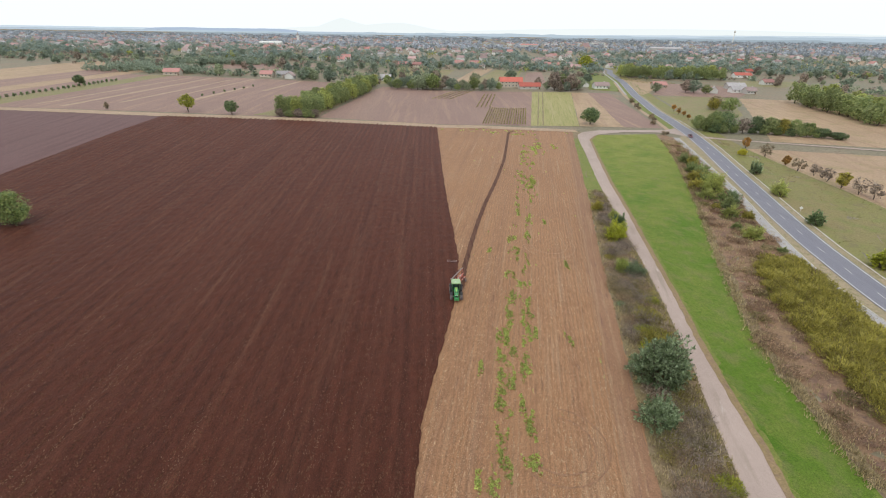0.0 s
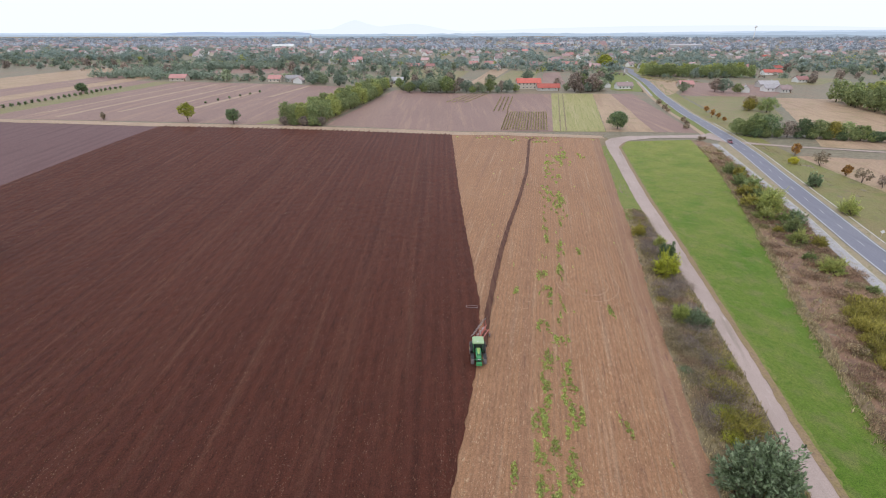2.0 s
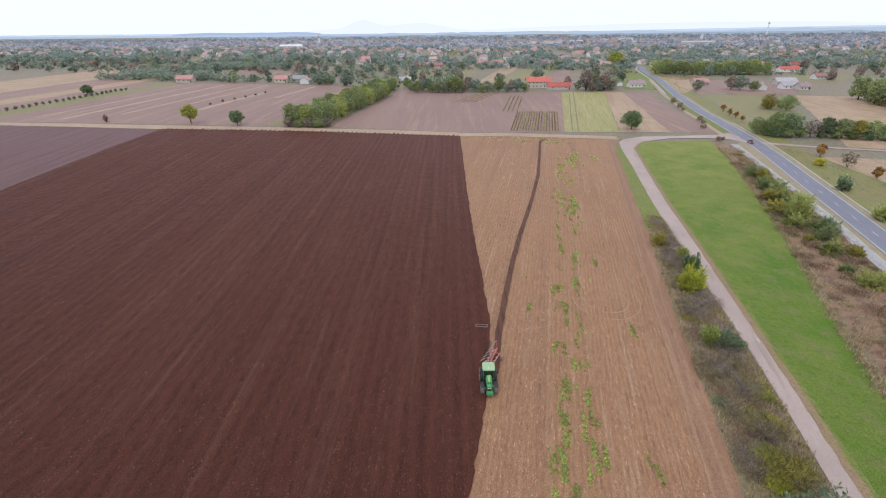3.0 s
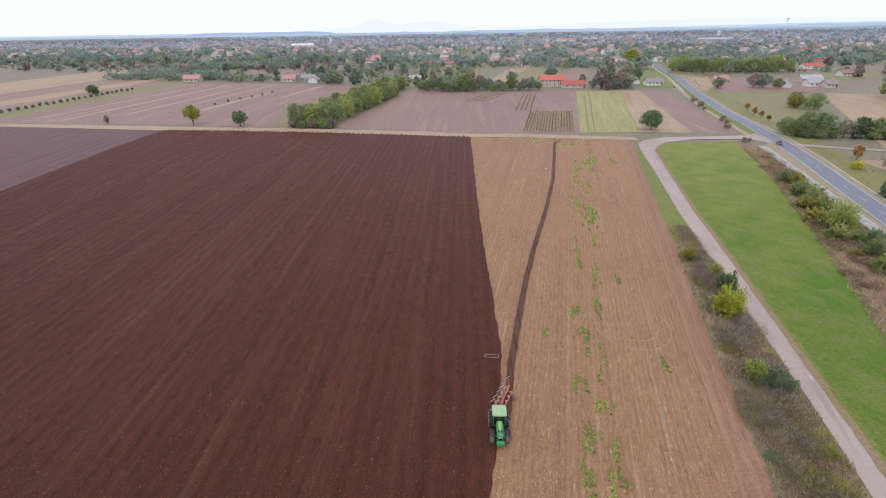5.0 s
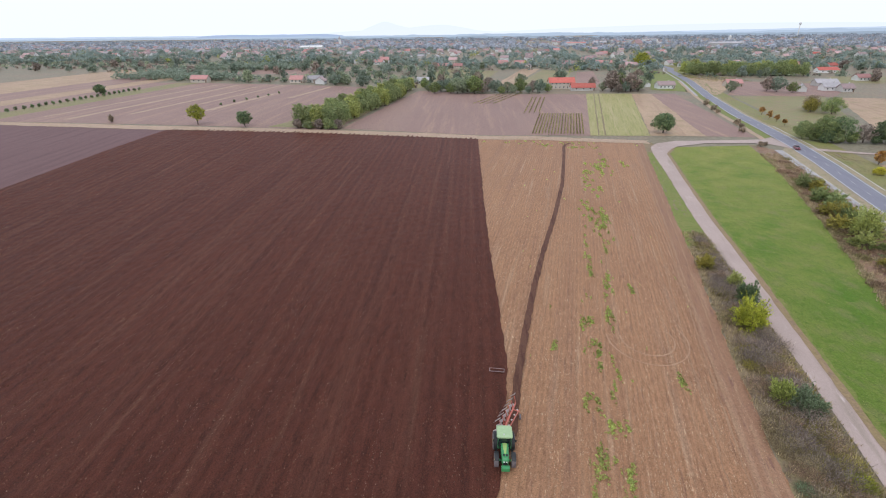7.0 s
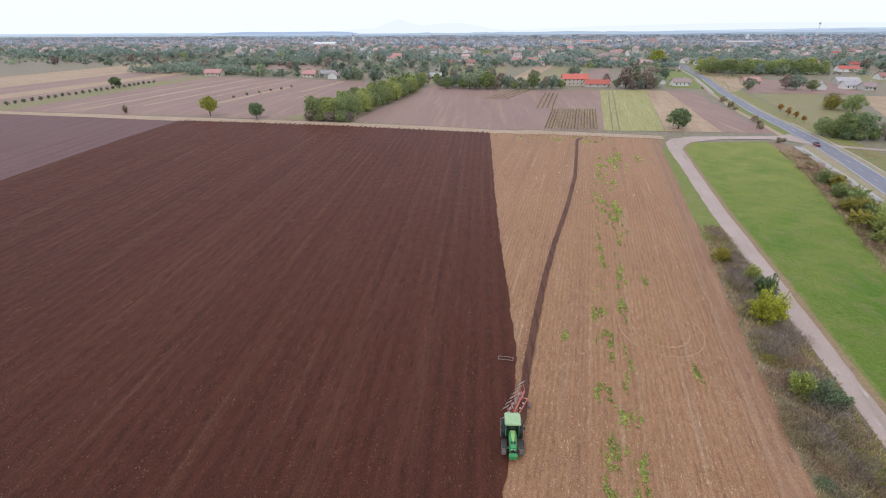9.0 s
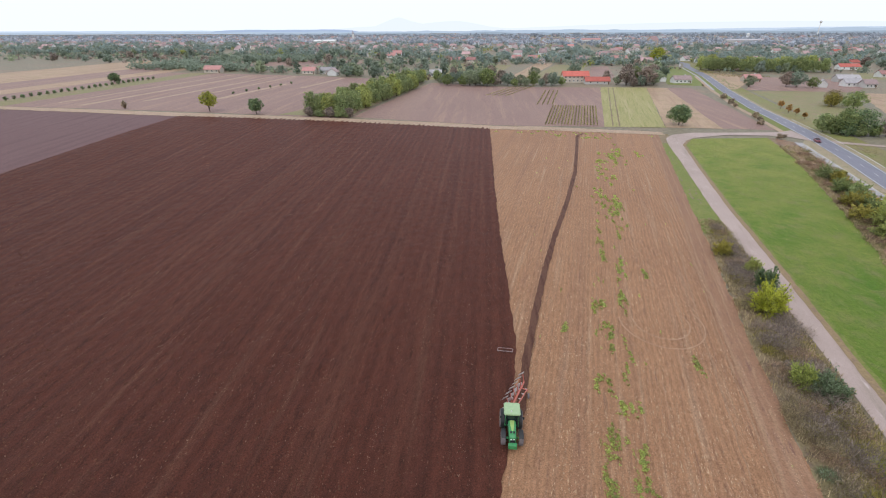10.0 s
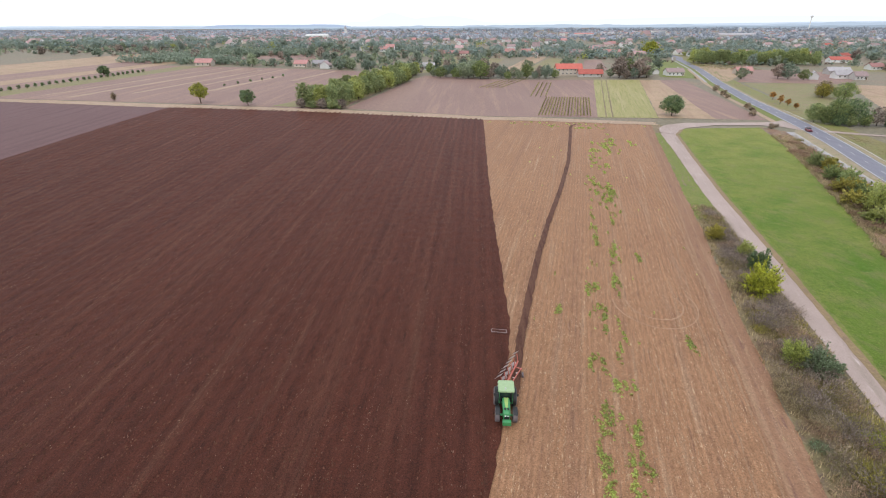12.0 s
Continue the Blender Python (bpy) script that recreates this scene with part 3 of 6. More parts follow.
strip("dry_pasture", [(140, 290), (156, 354), (170, 440)], [(190, 340), (215, 400), (232, 440)], M_VERGE, 0.08, 30, 10, 0, 0.4, "dry yellowish pasture beside the road", "field")


# ---- plants ----
def leaf_quads(rng, centres, normals, size, long=1.4):
    """Folded leaf sprays, one small quad each, facing about their normals."""
    n = len(centres)
    side = np.cross(normals, rng.normal(size=(n, 3)))
    side /= np.linalg.norm(side, axis=1)[:, None] + 1e-9
    up = np.cross(normals, side)
    s = size * rng.uniform(0.6, 1.35, (n, 1))
    fold = normals * s * rng.uniform(-0.35, 0.1, (n, 1))
    v = np.stack([centres - side * s * 0.5, centres - up * s * 0.5 * long + fold, centres + side * s * 0.5, centres + up * s * 0.5 * long + fold], 1)
    return v.reshape(-1, 3), np.arange(4 * n).reshape(-1, 4)


def crown_points(rng, lobes, n, shell=0.55, loose=0.55):
    """Points and outward normals in a cloud of lobes (x, y, z, radius, flattening)."""
    lobes = np.array(lobes, float)
    w = lobes[:, 3] ** 2
    pick = rng.choice(len(lobes), n, p=w / w.sum())
    d = rng.normal(size=(n, 3))
    d /= np.linalg.norm(d, axis=1)[:, None]
    r = lobes[pick, 3] * rng.uniform(shell ** 3, 1.0, n) ** (1 / 3) * (1 + rng.normal(0, 0.13, n))
    p = lobes[pick, :3] + d * r[:, None] * np.c_[np.ones(n), np.ones(n), lobes[pick, 4]]
    nrm = d + rng.normal(0, loose, (n, 3)) + (0, 0, 0.6)
    return p, nrm / np.linalg.norm(nrm, axis=1)[:, None]


def limbs(rng, lobes, top, r, lean=0.06, stems=1):
    """A tapered trunk (or several stems) with limbs that reach into the lobes."""
    bm = bmesh.new()
    heads = []
    for k in range(stems):
        a = Vector((rng.normal(0, 0.12 * (stems > 1)), rng.normal(0, 0.12 * (stems > 1)), -0.15))
        b = Vector((rng.normal(0, lean) * top + (rng.normal(0, 0.25 * top) if stems > 1 else 0), rng.normal(0, lean) * top, top))
        mid = a.lerp(b, 0.5) + Vector((rng.normal(0, 0.04), rng.normal(0, 0.04), 0)) * top
        rod(bm, a, mid, r / stems ** 0.5, 0.75 * r / stems ** 0.5, 7)
        rod(bm, mid, b, 0.75 * r / stems ** 0.5, 0.45 * r / stems ** 0.5, 7)
        heads.append((mid, b))
    for i, lobe in enumerate(lobes):
        mid, b = heads[i % stems]
        s = mid.lerp(b, rng.uniform(0.4, 1.0))
        rod(bm, s, Vector(lobe[:3]), 0.35 * r, 0.08 * r, 5)
    return bm


def make_lobes(rng, height, width, bare, n, shape="round"):
    out = []
    for i in range(n):
        f = (i + 0.5) / n
        z = bare + (height - bare) * (0.15 + 0.75 * f)
        spread = {"round": math.sin(math.pi * (0.18 + 0.72 * f)), "tall": 0.75 - 0.45 * f, "vase": 0.45 + 0.6 * f, "low": 0.9 - 0.35 * f}[shape]
        a = i * 2.4 + rng.uniform(-0.5, 0.5)
        reach = width * 0.5 * spread * rng.uniform(0.3, 0.95)
        r = width * 0.5 * rng.uniform(0.22, 0.46) * (0.6 + 0.4 * spread) * (1.0 if n < 20 else 0.8 if n < 36 else 0.62)
        z = min(z, height - 0.8 * r)
        out.append((math.cos(a) * reach, math.sin(a) * reach, max(z, 0.7 * r), r, rng.uniform(0.75, 1.0)))
    return out


def plant(name, seed, height, width, bare, material, leaves, size, shape="round", lobes=9, stems=1, label="", category="tree", group="", long=1.4, trunk=0.03, shell=0.55, loose=0.55):
    """A tree or shrub: trunk and limbs, and a crown of many small leaf sprays in uneven lobes."""
    rng = np.random.default_rng(seed)
    top = new(name)
    lb = make_lobes(rng, height, width, bare, lobes, shape)
    part("trunk" if category == "tree" else "woody_base", limbs(rng, lb if len(lb) < 12 else lb[::len(lb) // 6], max(bare, 0.45 * height), trunk * height, stems=stems), M_BARK, top)
    p, nrm = crown_points(rng, lb, int(0.7 * leaves), shell, loose)
    low = max(0.1, 0.8 * bare)
    p2, n2 = crown_points(rng, [(0, 0, (low + height) / 2, 0.42 * width, 0.92 * (height - low) / (0.84 * width))], leaves - int(0.7 * leaves), max(0.5, shell - 0.15), loose)
    p, nrm = np.concatenate([p, p2]), np.concatenate([nrm, n2])
    p[:, 2] = np.maximum(p[:, 2], 0.1)
    v, f = leaf_quads(rng, p, nrm, size, long)
    part("crown" if category == "tree" else "foliage", mesh("crown", v, f, material), material, top)
    return tagged(top, label, category, group)


def stand(ob, x, y, turn=0.0, s=1.0, sz=None):
    ob.matrix_basis = Matrix.Translation((x, y, rise(x, y) + 0.02)) @ Matrix.Rotation(turn, 4, "Z") @ Matrix.Diagonal((s, s, sz or s, 1))
    return ob


def grow(protos, places, seed=0, spread=0.15, spin=True):
    """Sets the protos at the first places and copies of them at the rest: places are (x, y, scale[, height scale])."""
    rng = random.Random(seed)
    for i, q in enumerate(places):
        x, y, s = q[:3]
        ob = protos[i % len(protos)]
        turn, k = rng.uniform(0, 6.28) if spin else rng.uniform(-0.2, 0.1), rng.uniform(1 - spread, 1 + spread)
        m = Matrix.Translation((x, y, rise(x, y) + 0.02)) @ Matrix.Rotation(turn, 4, "Z") @ Matrix.Diagonal((s, s, s * k, 1))
        if i < len(protos):
            ob.matrix_basis = m
        else:
            c = copy_thing(ob, Matrix())
            c.matrix_basis = m


def twiggy(name, seed, height, width, material, twigs, per, size, label, group, long=2.0, tilt=0.0):
    """A shrub of twigs that fan out from the ground to an uneven outline, with leaves along their outer halves."""
    r = np.random.default_rng(seed)
    top = new(name)
    az = r.uniform(0, 6.28, twigs)
    up = np.arcsin(r.uniform(0.02, 1.0, twigs) ** 0.8)
    d = np.c_[np.cos(az) * np.cos(up), np.sin(az) * np.cos(up), np.sin(up)]
    lump = np.array([noise.noise((2.1 * x + seed, 2.1 * y, 2.1 * z)) + 0.6 * noise.noise((5 * x, 5 * y + seed, 5 * z)) for x, y, z in d])
    reach = np.minimum(1.25, 0.84 + 0.5 * lump) * r.uniform(0.72, 1.06, twigs)
    end = d * np.c_[reach, reach, reach] * (0.5 * width, 0.5 * width, height) + (0, 0, 0.05)
    root = end * (0.3, 0.3, 0.0) + np.c_[r.normal(0, 0.05 * width, (twigs, 2)), np.full(twigs, 0.05)]
    bm = bmesh.new()
    for k in range(0, twigs, max(1, twigs // 36)):
        mid = (root[k] * 0.45 + end[k] * 0.55) + (0, 0, 0.06 * height)
        rod(bm, root[k] - (0, 0, 0.1), mid, 0.012 * height, 0.008 * height, 5)
        rod(bm, mid, end[k], 0.008 * height, 0.003 * height, 4)
    part("woody_base", bm, M_BARK, top)
    t = np.repeat(np.arange(twigs), per)
    f = r.uniform(0.3, 1.0, len(t)) ** 0.7
    p = root[t] + (end[t] - root[t]) * f[:, None]
    p[:, 2] += 0.25 * height * f * (1 - f)
    p += r.normal(0, 0.024 * width, p.shape) * (1.25 - f[:, None])
    p[:, 2] = np.maximum(p[:, 2], 0.08)
    n = len(p)
    along_d = (end - root)[t]
    along_d /= np.linalg.norm(along_d, axis=1)[:, None]
    along_d += r.normal(0, 0.55, (n, 3))
    along_d /= np.linalg.norm(along_d, axis=1)[:, None]
    w = np.cross(along_d, r.normal(0, 0.45, (n, 3)) + (0, 0, 1))
    w /= np.linalg.norm(w, axis=1)[:, None] + 1e-9
    s = (size * r.uniform(0.6, 1.35, n))[:, None]
    sag = np.c_[np.zeros(n), np.zeros(n), -0.12 * s[:, 0]]
    v = np.stack([p - along_d * s * 0.2, p + along_d * s * 0.4 * long / 1.4 + w * s * 0.5, p + along_d * s * long * 0.7 + sag, p + along_d * s * 0.4 * long / 1.4 - w * s * 0.5], 1).reshape(-1, 3)
    part("foliage", mesh("foliage", v, np.arange(4 * n).reshape(-1, 4), material), material, top)
    return tagged(top, label, "bush", group)


# the hedge along the gravel track
stand(twiggy("shrub", 11, 8.4, 11.0, L_GREY, 430, 20, 0.25, "large grey-green bush beside the gravel track", "hedge bushes", 2.9), 33.8, 67.6)
stand(twiggy("shrub", 12, 4.0, 7.2, L_GREY, 260, 16, 0.2, "grey-green leafy bush at the stubble's edge", "hedge bushes", 2.8), 30.3, 58.0)
stand(twiggy("shrub", 14, 5.0, 4.8, L_DARK, 330, 16, 0.2, "dark green bush behind the yellow one", "hedge bushes", 2.4), 46.6, 131.6)
stand(twiggy("shrub", 15, 3.6, 5.4, L_GREY, 400, 18, 0.13, "dense grey-green bush beside the track", "hedge bushes", 2.6), 41.9, 103.4)
stand(twiggy("shrub", 16, 3.7, 4.6, L_WEED, 260, 16, 0.15, "light green bush beside the grey-green one", "hedge bushes"), 39.7, 104.9)
stand(twiggy("shrub", 17, 3.4, 4.4, L_OLIVE, 240, 15, 0.17, "olive green bush at the hedge's thin end", "hedge bushes"), 44.9, 146.6)
stand(twiggy("shrub", 19, 4.0, 3.6, L_LIME, 230, 14, 0.18, "light green sapling behind the dark bush", "hedge bushes"), 47.0, 138.4)
stand(twiggy("shrub", 21, 6.0, 6.6, L_YELLOW, 520, 18, 0.15, "yellow-green bush in autumn leaf beside the track", "hedge bushes", 2.4), 43.5, 123.6)

# the bank and roadside
stand(twiggy("shrub", 31, 8.2, 9.2, L_LIME, 420, 18, 0.26, "large light green bush beside the road", "roadside bushes", 1.6), 88.6, 166.5)
stand(twiggy("shrub", 32, 4.6, 5.2, L_GREY, 220, 15, 0.25, "grey-green bush by the gutter", "roadside bushes", 1.6), 90.0, 156.5)
stand(twiggy("shrub", 33, 3.6, 7.0, L_LIME, 280, 15, 0.22, "spreading green bush on the bank", "roadside bushes", 1.6), 80.6, 127.0)
stand(twiggy("shrub", 34, 5.0, 6.8, L_POPLAR, 150, 12, 0.42, "green bush on the bank", "roadside bushes", 1.6), 93.5, 187.0)
stand(twiggy("shrub", 35, 4.4, 5.8, L_OLIVE, 130, 12, 0.42, "olive bush on the bank", "roadside bushes", 1.6), 97.5, 203.0)
stand(twiggy("shrub", 36, 5.6, 5.6, L_GREY, 130, 12, 0.42, "grey-green bush beyond the road", "roadside bushes", 1.6), 117.5, 193.0)
stand(twiggy("shrub", 37, 5.4, 7.0, L_LIME, 240, 14, 0.27, "yellowish willow bush beyond the road", "roadside bushes", 1.6), 110.3, 165.5)
stand(twiggy("shrub", 38, 4.4, 4.8, L_DARK, 120, 12, 0.4, "dark green bush beyond the road", "roadside bushes", 1.6), 104.2, 138.0)
stand(twiggy("shrub", 39, 4.6, 5.8, L_YELLOW, 120, 12, 0.4, "yellow-green bush beyond the road", "roadside bushes", 1.6), 101.4, 110.6)
stand(plant("shrub", 40, 3.0, 3.8, 0.1, L_BRIGHT, 1300, 0.34, "round", 9, 2, "small bright yellow bush", "bush", "roadside bushes"), 129.1, 224.5)

# shrub row at the far side of the verge
for i, (x, y, hh, w, lm, lab) in enumerate(((137.8, 238.6, 5.6, 4.4, L_RUST, "rust-coloured"), (137.6, 222, 6.2, 6.6, L_BROWN, "withered brown"), (137.6, 207.3, 4.2, 3.2, L_RUST, "rust-coloured"),
                                            (137.1, 198.7, 5.4, 5.8, L_BROWN, "withered brown"), (139.3, 192.2, 4.2, 4.6, L_MAUVE, "bare mauve"), (138.3, 183.8, 5.4, 5.4, L_MAUVE, "bare mauve"),
                                            (137.7, 175.4, 6, 5.6, L_OLIVE, "olive"), (138.6, 168.4, 6.4, 7, L_MAUVE, "bare mauve"), (139.6, 163, 5.8, 5, L_MAUVE, "bare mauve"), (139, 151, 5.2, 5, L_BROWN, "withered brown"))):
    bare = lm in (L_MAUVE, L_BROWN)
    stand(plant("small_tree", 50 + i, hh, w, 0.9, lm, 420 if bare else 700, 0.4 if bare else 0.5, "round", 8, 2, lab + " small tree in the row beside the tan field", "tree", "small trees beside the tan field"), x, y)

# single trees round the fields
stand(plant("tree", 71, 9.8, 8.8, 2.2, L_YELLOW, 1900, 0.42, "round", 22, 3, "yellowing tree with several stems beside the farm track", "tree", "field trees"), -144.6, 278.5)
stand(plant("tree", 72, 7.8, 8.0, 1.2, L_DARK, 2400, 0.42, "round", 22, 1, "round dark green tree beside the farm track", "tree", "field trees"), -120.3, 277.6)
stand(plant("shrub", 73, 4.0, 3.6, 0.2, L_BROWN, 500, 0.5, "tall", 7, 2, "small dark bush beside the farm track", "bush"), -188.0, 276)
stand(plant("tree", 74, 10.0, 11.2, 1.0, L_DARK, 3600, 0.46, "round", 26, 1, "round dark green tree at the track's bend", "tree", "field trees"), 79.4, 296.0)
stand(plant("tree", 75, 9.4, 11.0, 0.4, L_GREEN, 5000, 0.36, "low", 40, 2, "spreading olive tree standing in the ploughed field", "tree", "field trees"), -114.0, 122.5)
stand(plant("tree", 76, 6.4, 9.4, 0.5, L_DARK, 1100, 0.7, "round", 9, 1, "dark green tree at the orchard's end", "tree", "field trees"), -277.1, 381)
for i, (x, y, hh, w) in enumerate(((150.6, 354.5, 4.8, 4.2), (147.3, 338.8, 5.0, 3.8), (147.7, 331.5, 3.8, 3.2), (145.8, 319.6, 3.4, 2.8))):
    stand(plant("small_tree", 80 + i, hh, w, 1.2, L_RUST, 260, 0.5, "round", 6, 1, "small orange-leaved roadside tree", "tree", "orange roadside trees"), x, y)
for i, (x, y, hh, w, lm, lab) in enumerate(((136.3, 285.5, 8.5, 9, L_POPLAR, "light green"), (142.0, 280, 10.5, 11.5, L_GREEN, "green"), (149.0, 280.5, 11.5, 12.5, L_DARK, "dark green"), (145.5, 286, 11, 11, L_GREEN, "green"), (157.0, 278, 8.5, 9, L_MAUVE, "bare mauve"),
                                            (163.5, 277.5, 10, 9.5, L_DARK, "dark green"), (170, 276, 9.5, 10, L_POPLAR, "light olive"), (175.5, 274.5, 9, 9, L_OLIVE, "olive"), (181, 273, 9, 9.5, L_POPLAR, "light olive"), (187, 271, 7.5, 10, L_GREEN, "green"), (193, 268.5, 5, 9, L_DARK, "low dark green"),
                                            (190, 358, 10, 14, L_GREEN, "green"), (188, 375, 9, 11, L_BROWN, "withered brown"), (199, 265, 3.6, 9, L_DARK, "low dark green"), (183, 366, 8, 10, L_OLIVE, "olive"))):
    stand(plant("tree", 90 + i, hh, w, 0.4, lm, 1200 if lm == L_MAUVE else 2600, 0.44, "round", 42, 1, lab + " tree in the copse by the side road", "tree", "copse trees", shell=0.75, loose=0.4), x, y)

understory = [plant("copse_bush", 106 + i, 4.6, 6.4, 0.1, lm, 1100, 0.42, "low", 20, 3, lab + " bush filling the copse by the side road", "bush", "copse bushes", shell=0.7, loose=0.4) for i, (lm, lab) in enumerate(((L_GREEN, "green"), (L_DARK, "dark green"), (L_POPLAR, "light olive")))]
grow(understory, [(138.5, 281.5, 1.0), (141.5, 277.5, 1.1), (146.0, 276.8, 1.1), (151.5, 276.5, 1.0), (160.5, 275.8, .8), (166.8, 274.6, 1.0), (172.5, 273.2, 1.1), (178.2, 271.8, 1.1), (184.0, 270.4, 1.0), (190.0, 268.0, .9), (169.0, 278.5, 1.3), (176.0, 277.0, 1.2)], 14, 0.2)

# rows and groves: a few shapes, copied
poplars = [plant("poplar", 120 + i, 10.0, 8.6, 0.2, L_LIME if i % 3 == 1 else L_POPLAR, 1750, 0.54, "low", 46, 1, "yellow-green tree in the dense windbreak", "tree", "windbreak trees", shell=0.75, loose=0.4) for i in range(5)]
rng = random.Random(5)
row = []
for i in range(20):
    f = i / 19
    for k in range(3 if i < 15 else 2):
        row.append((-95.5 + 7.6 * k + f * (21.5 - 2 * k) + rng.uniform(-1.2, 1.2), 283 + 2.0 * k + f * 168 + rng.uniform(-2, 2), rng.uniform(0.85, 1.12)))
grow(poplars, row, 1)
scrubs = [plant("shrub", 130 + i, 4.5, 6.5, 0.1, L_POPLAR if i else L_MAUVE, 1100, 0.42, "low", 12, 3, "greyish undergrowth bush at the windbreak's end", "bush", "windbreak undergrowth") for i in range(2)]
grow(scrubs, [(-95, 279.8, .9), (-90, 280, .9), (-85, 280.8, 1.0), (-80, 281.6, 1.1), (-76.5, 283.5, 1.0)], 2)

groves = [plant("grove_tree", 140 + i, 14.0, 13.5, 0.4, L_LIME if i % 2 else L_POPLAR, 1400, 0.8, "low", 46, 1, "yellow-green tree in a roadside grove", "tree", "grove trees", shell=0.75, loose=0.4) for i in range(4)]
places = [(200 + 103 * i / 17 + rng.uniform(-2, 2), 622 - 18 * i / 17 + 12 * k + rng.uniform(-3, 3), rng.uniform(0.85, 1.05)) for i in range(18) for k in range(2)]
places += [(268 + 14 * k - 16 * i / 11 + rng.uniform(-3, 3), 408 - 100 * i / 11 + rng.uniform(-4, 4), rng.uniform(0.95, 1.15)) for i in range(12) for k in range(2)]
grow(groves, places, 3)

yard = [plant("yard_tree", 150 + i, 12, 13, 0.6, lm, 1200, 0.74, "round", 40, 1, lab + " tree in a farmyard garden", "tree", "farmyard trees", shell=0.75, loose=0.4) for i, (lm, lab) in enumerate(((L_GREEN, "green"), (L_YARD, "grey-green"), (L_YARD_DARK, "dark grey-green"), (L_MAUVE, "bare greyish")))]
grow(yard, [(-48, 440, .8), (-31, 446, 1.15), (-45, 452, .8), (105, 470, 1.2), (-18, 451, 1.25), (-24, 460, 1.2), (-2, 462, .95), (-8, 470, .9), (17.7, 461, .9), (8, 462, .8), (33, 461, .9), (90, 470, 1.3),
            (98, 480, 1.3), (112, 474, 1.0), (136, 540, .9), (132, 560, 1.0), (-60, 470, .7), (179.4, 467, .8), (213.4, 468, 1.0), (208, 472, .9), (222, 463, .7),
            (20, 520, 0.9), (60, 560, 1.0), (-20, 560, .8), (-36, 444, .7), (-27, 449, .8), (-40, 458, .9), (-12, 455, .7), (3, 455, .55), (12, 458, .6), (24, 457, .5), (28, 466, .8), (40, 468, .6), (-54, 448, .5),
            (100, 466, .7), (94, 462, .6), (108, 480, 1.0), (84, 474, .6), (116, 486, .7), (80, 500, .7), (-70, 455, .5), (-84, 470, .7)], 4, 0.1)
stand(plant("tree", 160, 19, 23, 1.5, L_YELLOW, 1600, 1.2, "round", 24, 1, "large yellow autumn tree at the edge of town", "tree", shell=0.8, loose=0.3), 181, 742)
orchard = [plant("fruit_tree", 170 + i, 2.4, 2.2, 0.4, L_DARK, 120, 0.5, "round", 5, 1, "small round tree in a planted row", "tree", "row of young fruit trees") for i in range(2)]
grow(orchard, [(-263.9 - 0.4 * math.sin(i), 286 + 5.1 * i, 1.0) for i in range(24)] + [(-166 + 2.2 * i, 340 + 12 * i, 0.8) for i in range(6)], 6)

# ---- town ----
def house(name, w, d, hw, hr, wall, roof, windows, label, group="houses", storeys=1):
    """A gabled house: walls, thick roof with eaves, chimney, windows with frames, door."""
    top = new(name)
    bm = bmesh.new()
    v = [bm.verts.new(q) for q in ((-w / 2, -d / 2, -0.3), (w / 2, -d / 2, -0.3), (w / 2, d / 2, -0.3), (-w / 2, d / 2, -0.3), (-w / 2, -d / 2, hw), (w / 2, -d / 2, hw), (w / 2, d / 2, hw), (-w / 2, d / 2, hw), (-w / 2, 0, hw + hr), (w / 2, 0, hw + hr))]
    for f in ((0, 1, 5, 4), (2, 3, 7, 6), (1, 2, 6, 9, 5), (3, 0, 4, 8, 7), (0, 3, 2, 1), (4, 5, 9, 8), (6, 7, 8, 9)):
        bm.faces.new([v[i] for i in f])
    part("wall", bm, wall, top)
    bm = bmesh.new()
    e, k = 0.5, 0.22
    dd, drop = d / 2 + e, hr * e / (d / 2)
    for s in (-1, 1):
        q = [(-w / 2 - e, s * dd, hw - drop), (w / 2 + e, s * dd, hw - drop), (w / 2 + e, 0, hw + hr), (-w / 2 - e, 0, hw + hr)]
        a = [bm.verts.new((x, y, z + 0.03)) for x, y, z in q] + [bm.verts.new((x, y, z + k)) for x, y, z in q]
        for f in ((0, 1, 2, 3), (4, 5, 6, 7), (0, 1, 5, 4), (1, 2, 6, 5), (2, 3, 7, 6), (3, 0, 4, 7)):
            bm.faces.new([a[i] for i in f])
    rf = part("roof", bm, roof, top)
    part("chimney", box(bmesh.new(), (0.6, 0.6, 1.6), (w * 0.22, d * 0.1, hw + hr + 0.1)), WALLS[2], rf)
    for i in range(windows):
        x = -w / 2 + w * (i + 0.7) / (windows + 0.4)
        for s in range(storeys):
            wi = part("window", box(bmesh.new(), (1.25, 0.1, 1.35), (x, -d / 2, 1.6 + 2.8 * s)), WALLS[0], top)
            part("pane", box(bmesh.new(), (1.0, 0.06, 1.1), (x, -d / 2 - 0.04, 1.6 + 2.8 * s)), M_PANE, wi)
    if windows:
        part("door", box(bmesh.new(), (1.0, 0.1, 2.05), (w / 2 - 0.9, -d / 2 - 0.01, 1.02)), M_DOOR, top)
    return tagged(top, label, "house", group)


def site(ob, x, y, deg=0.0):
    ob.matrix_basis = Matrix.Translation((x, y, rise(x, y))) @ Matrix.Rotation(radians(deg), 4, "Z")


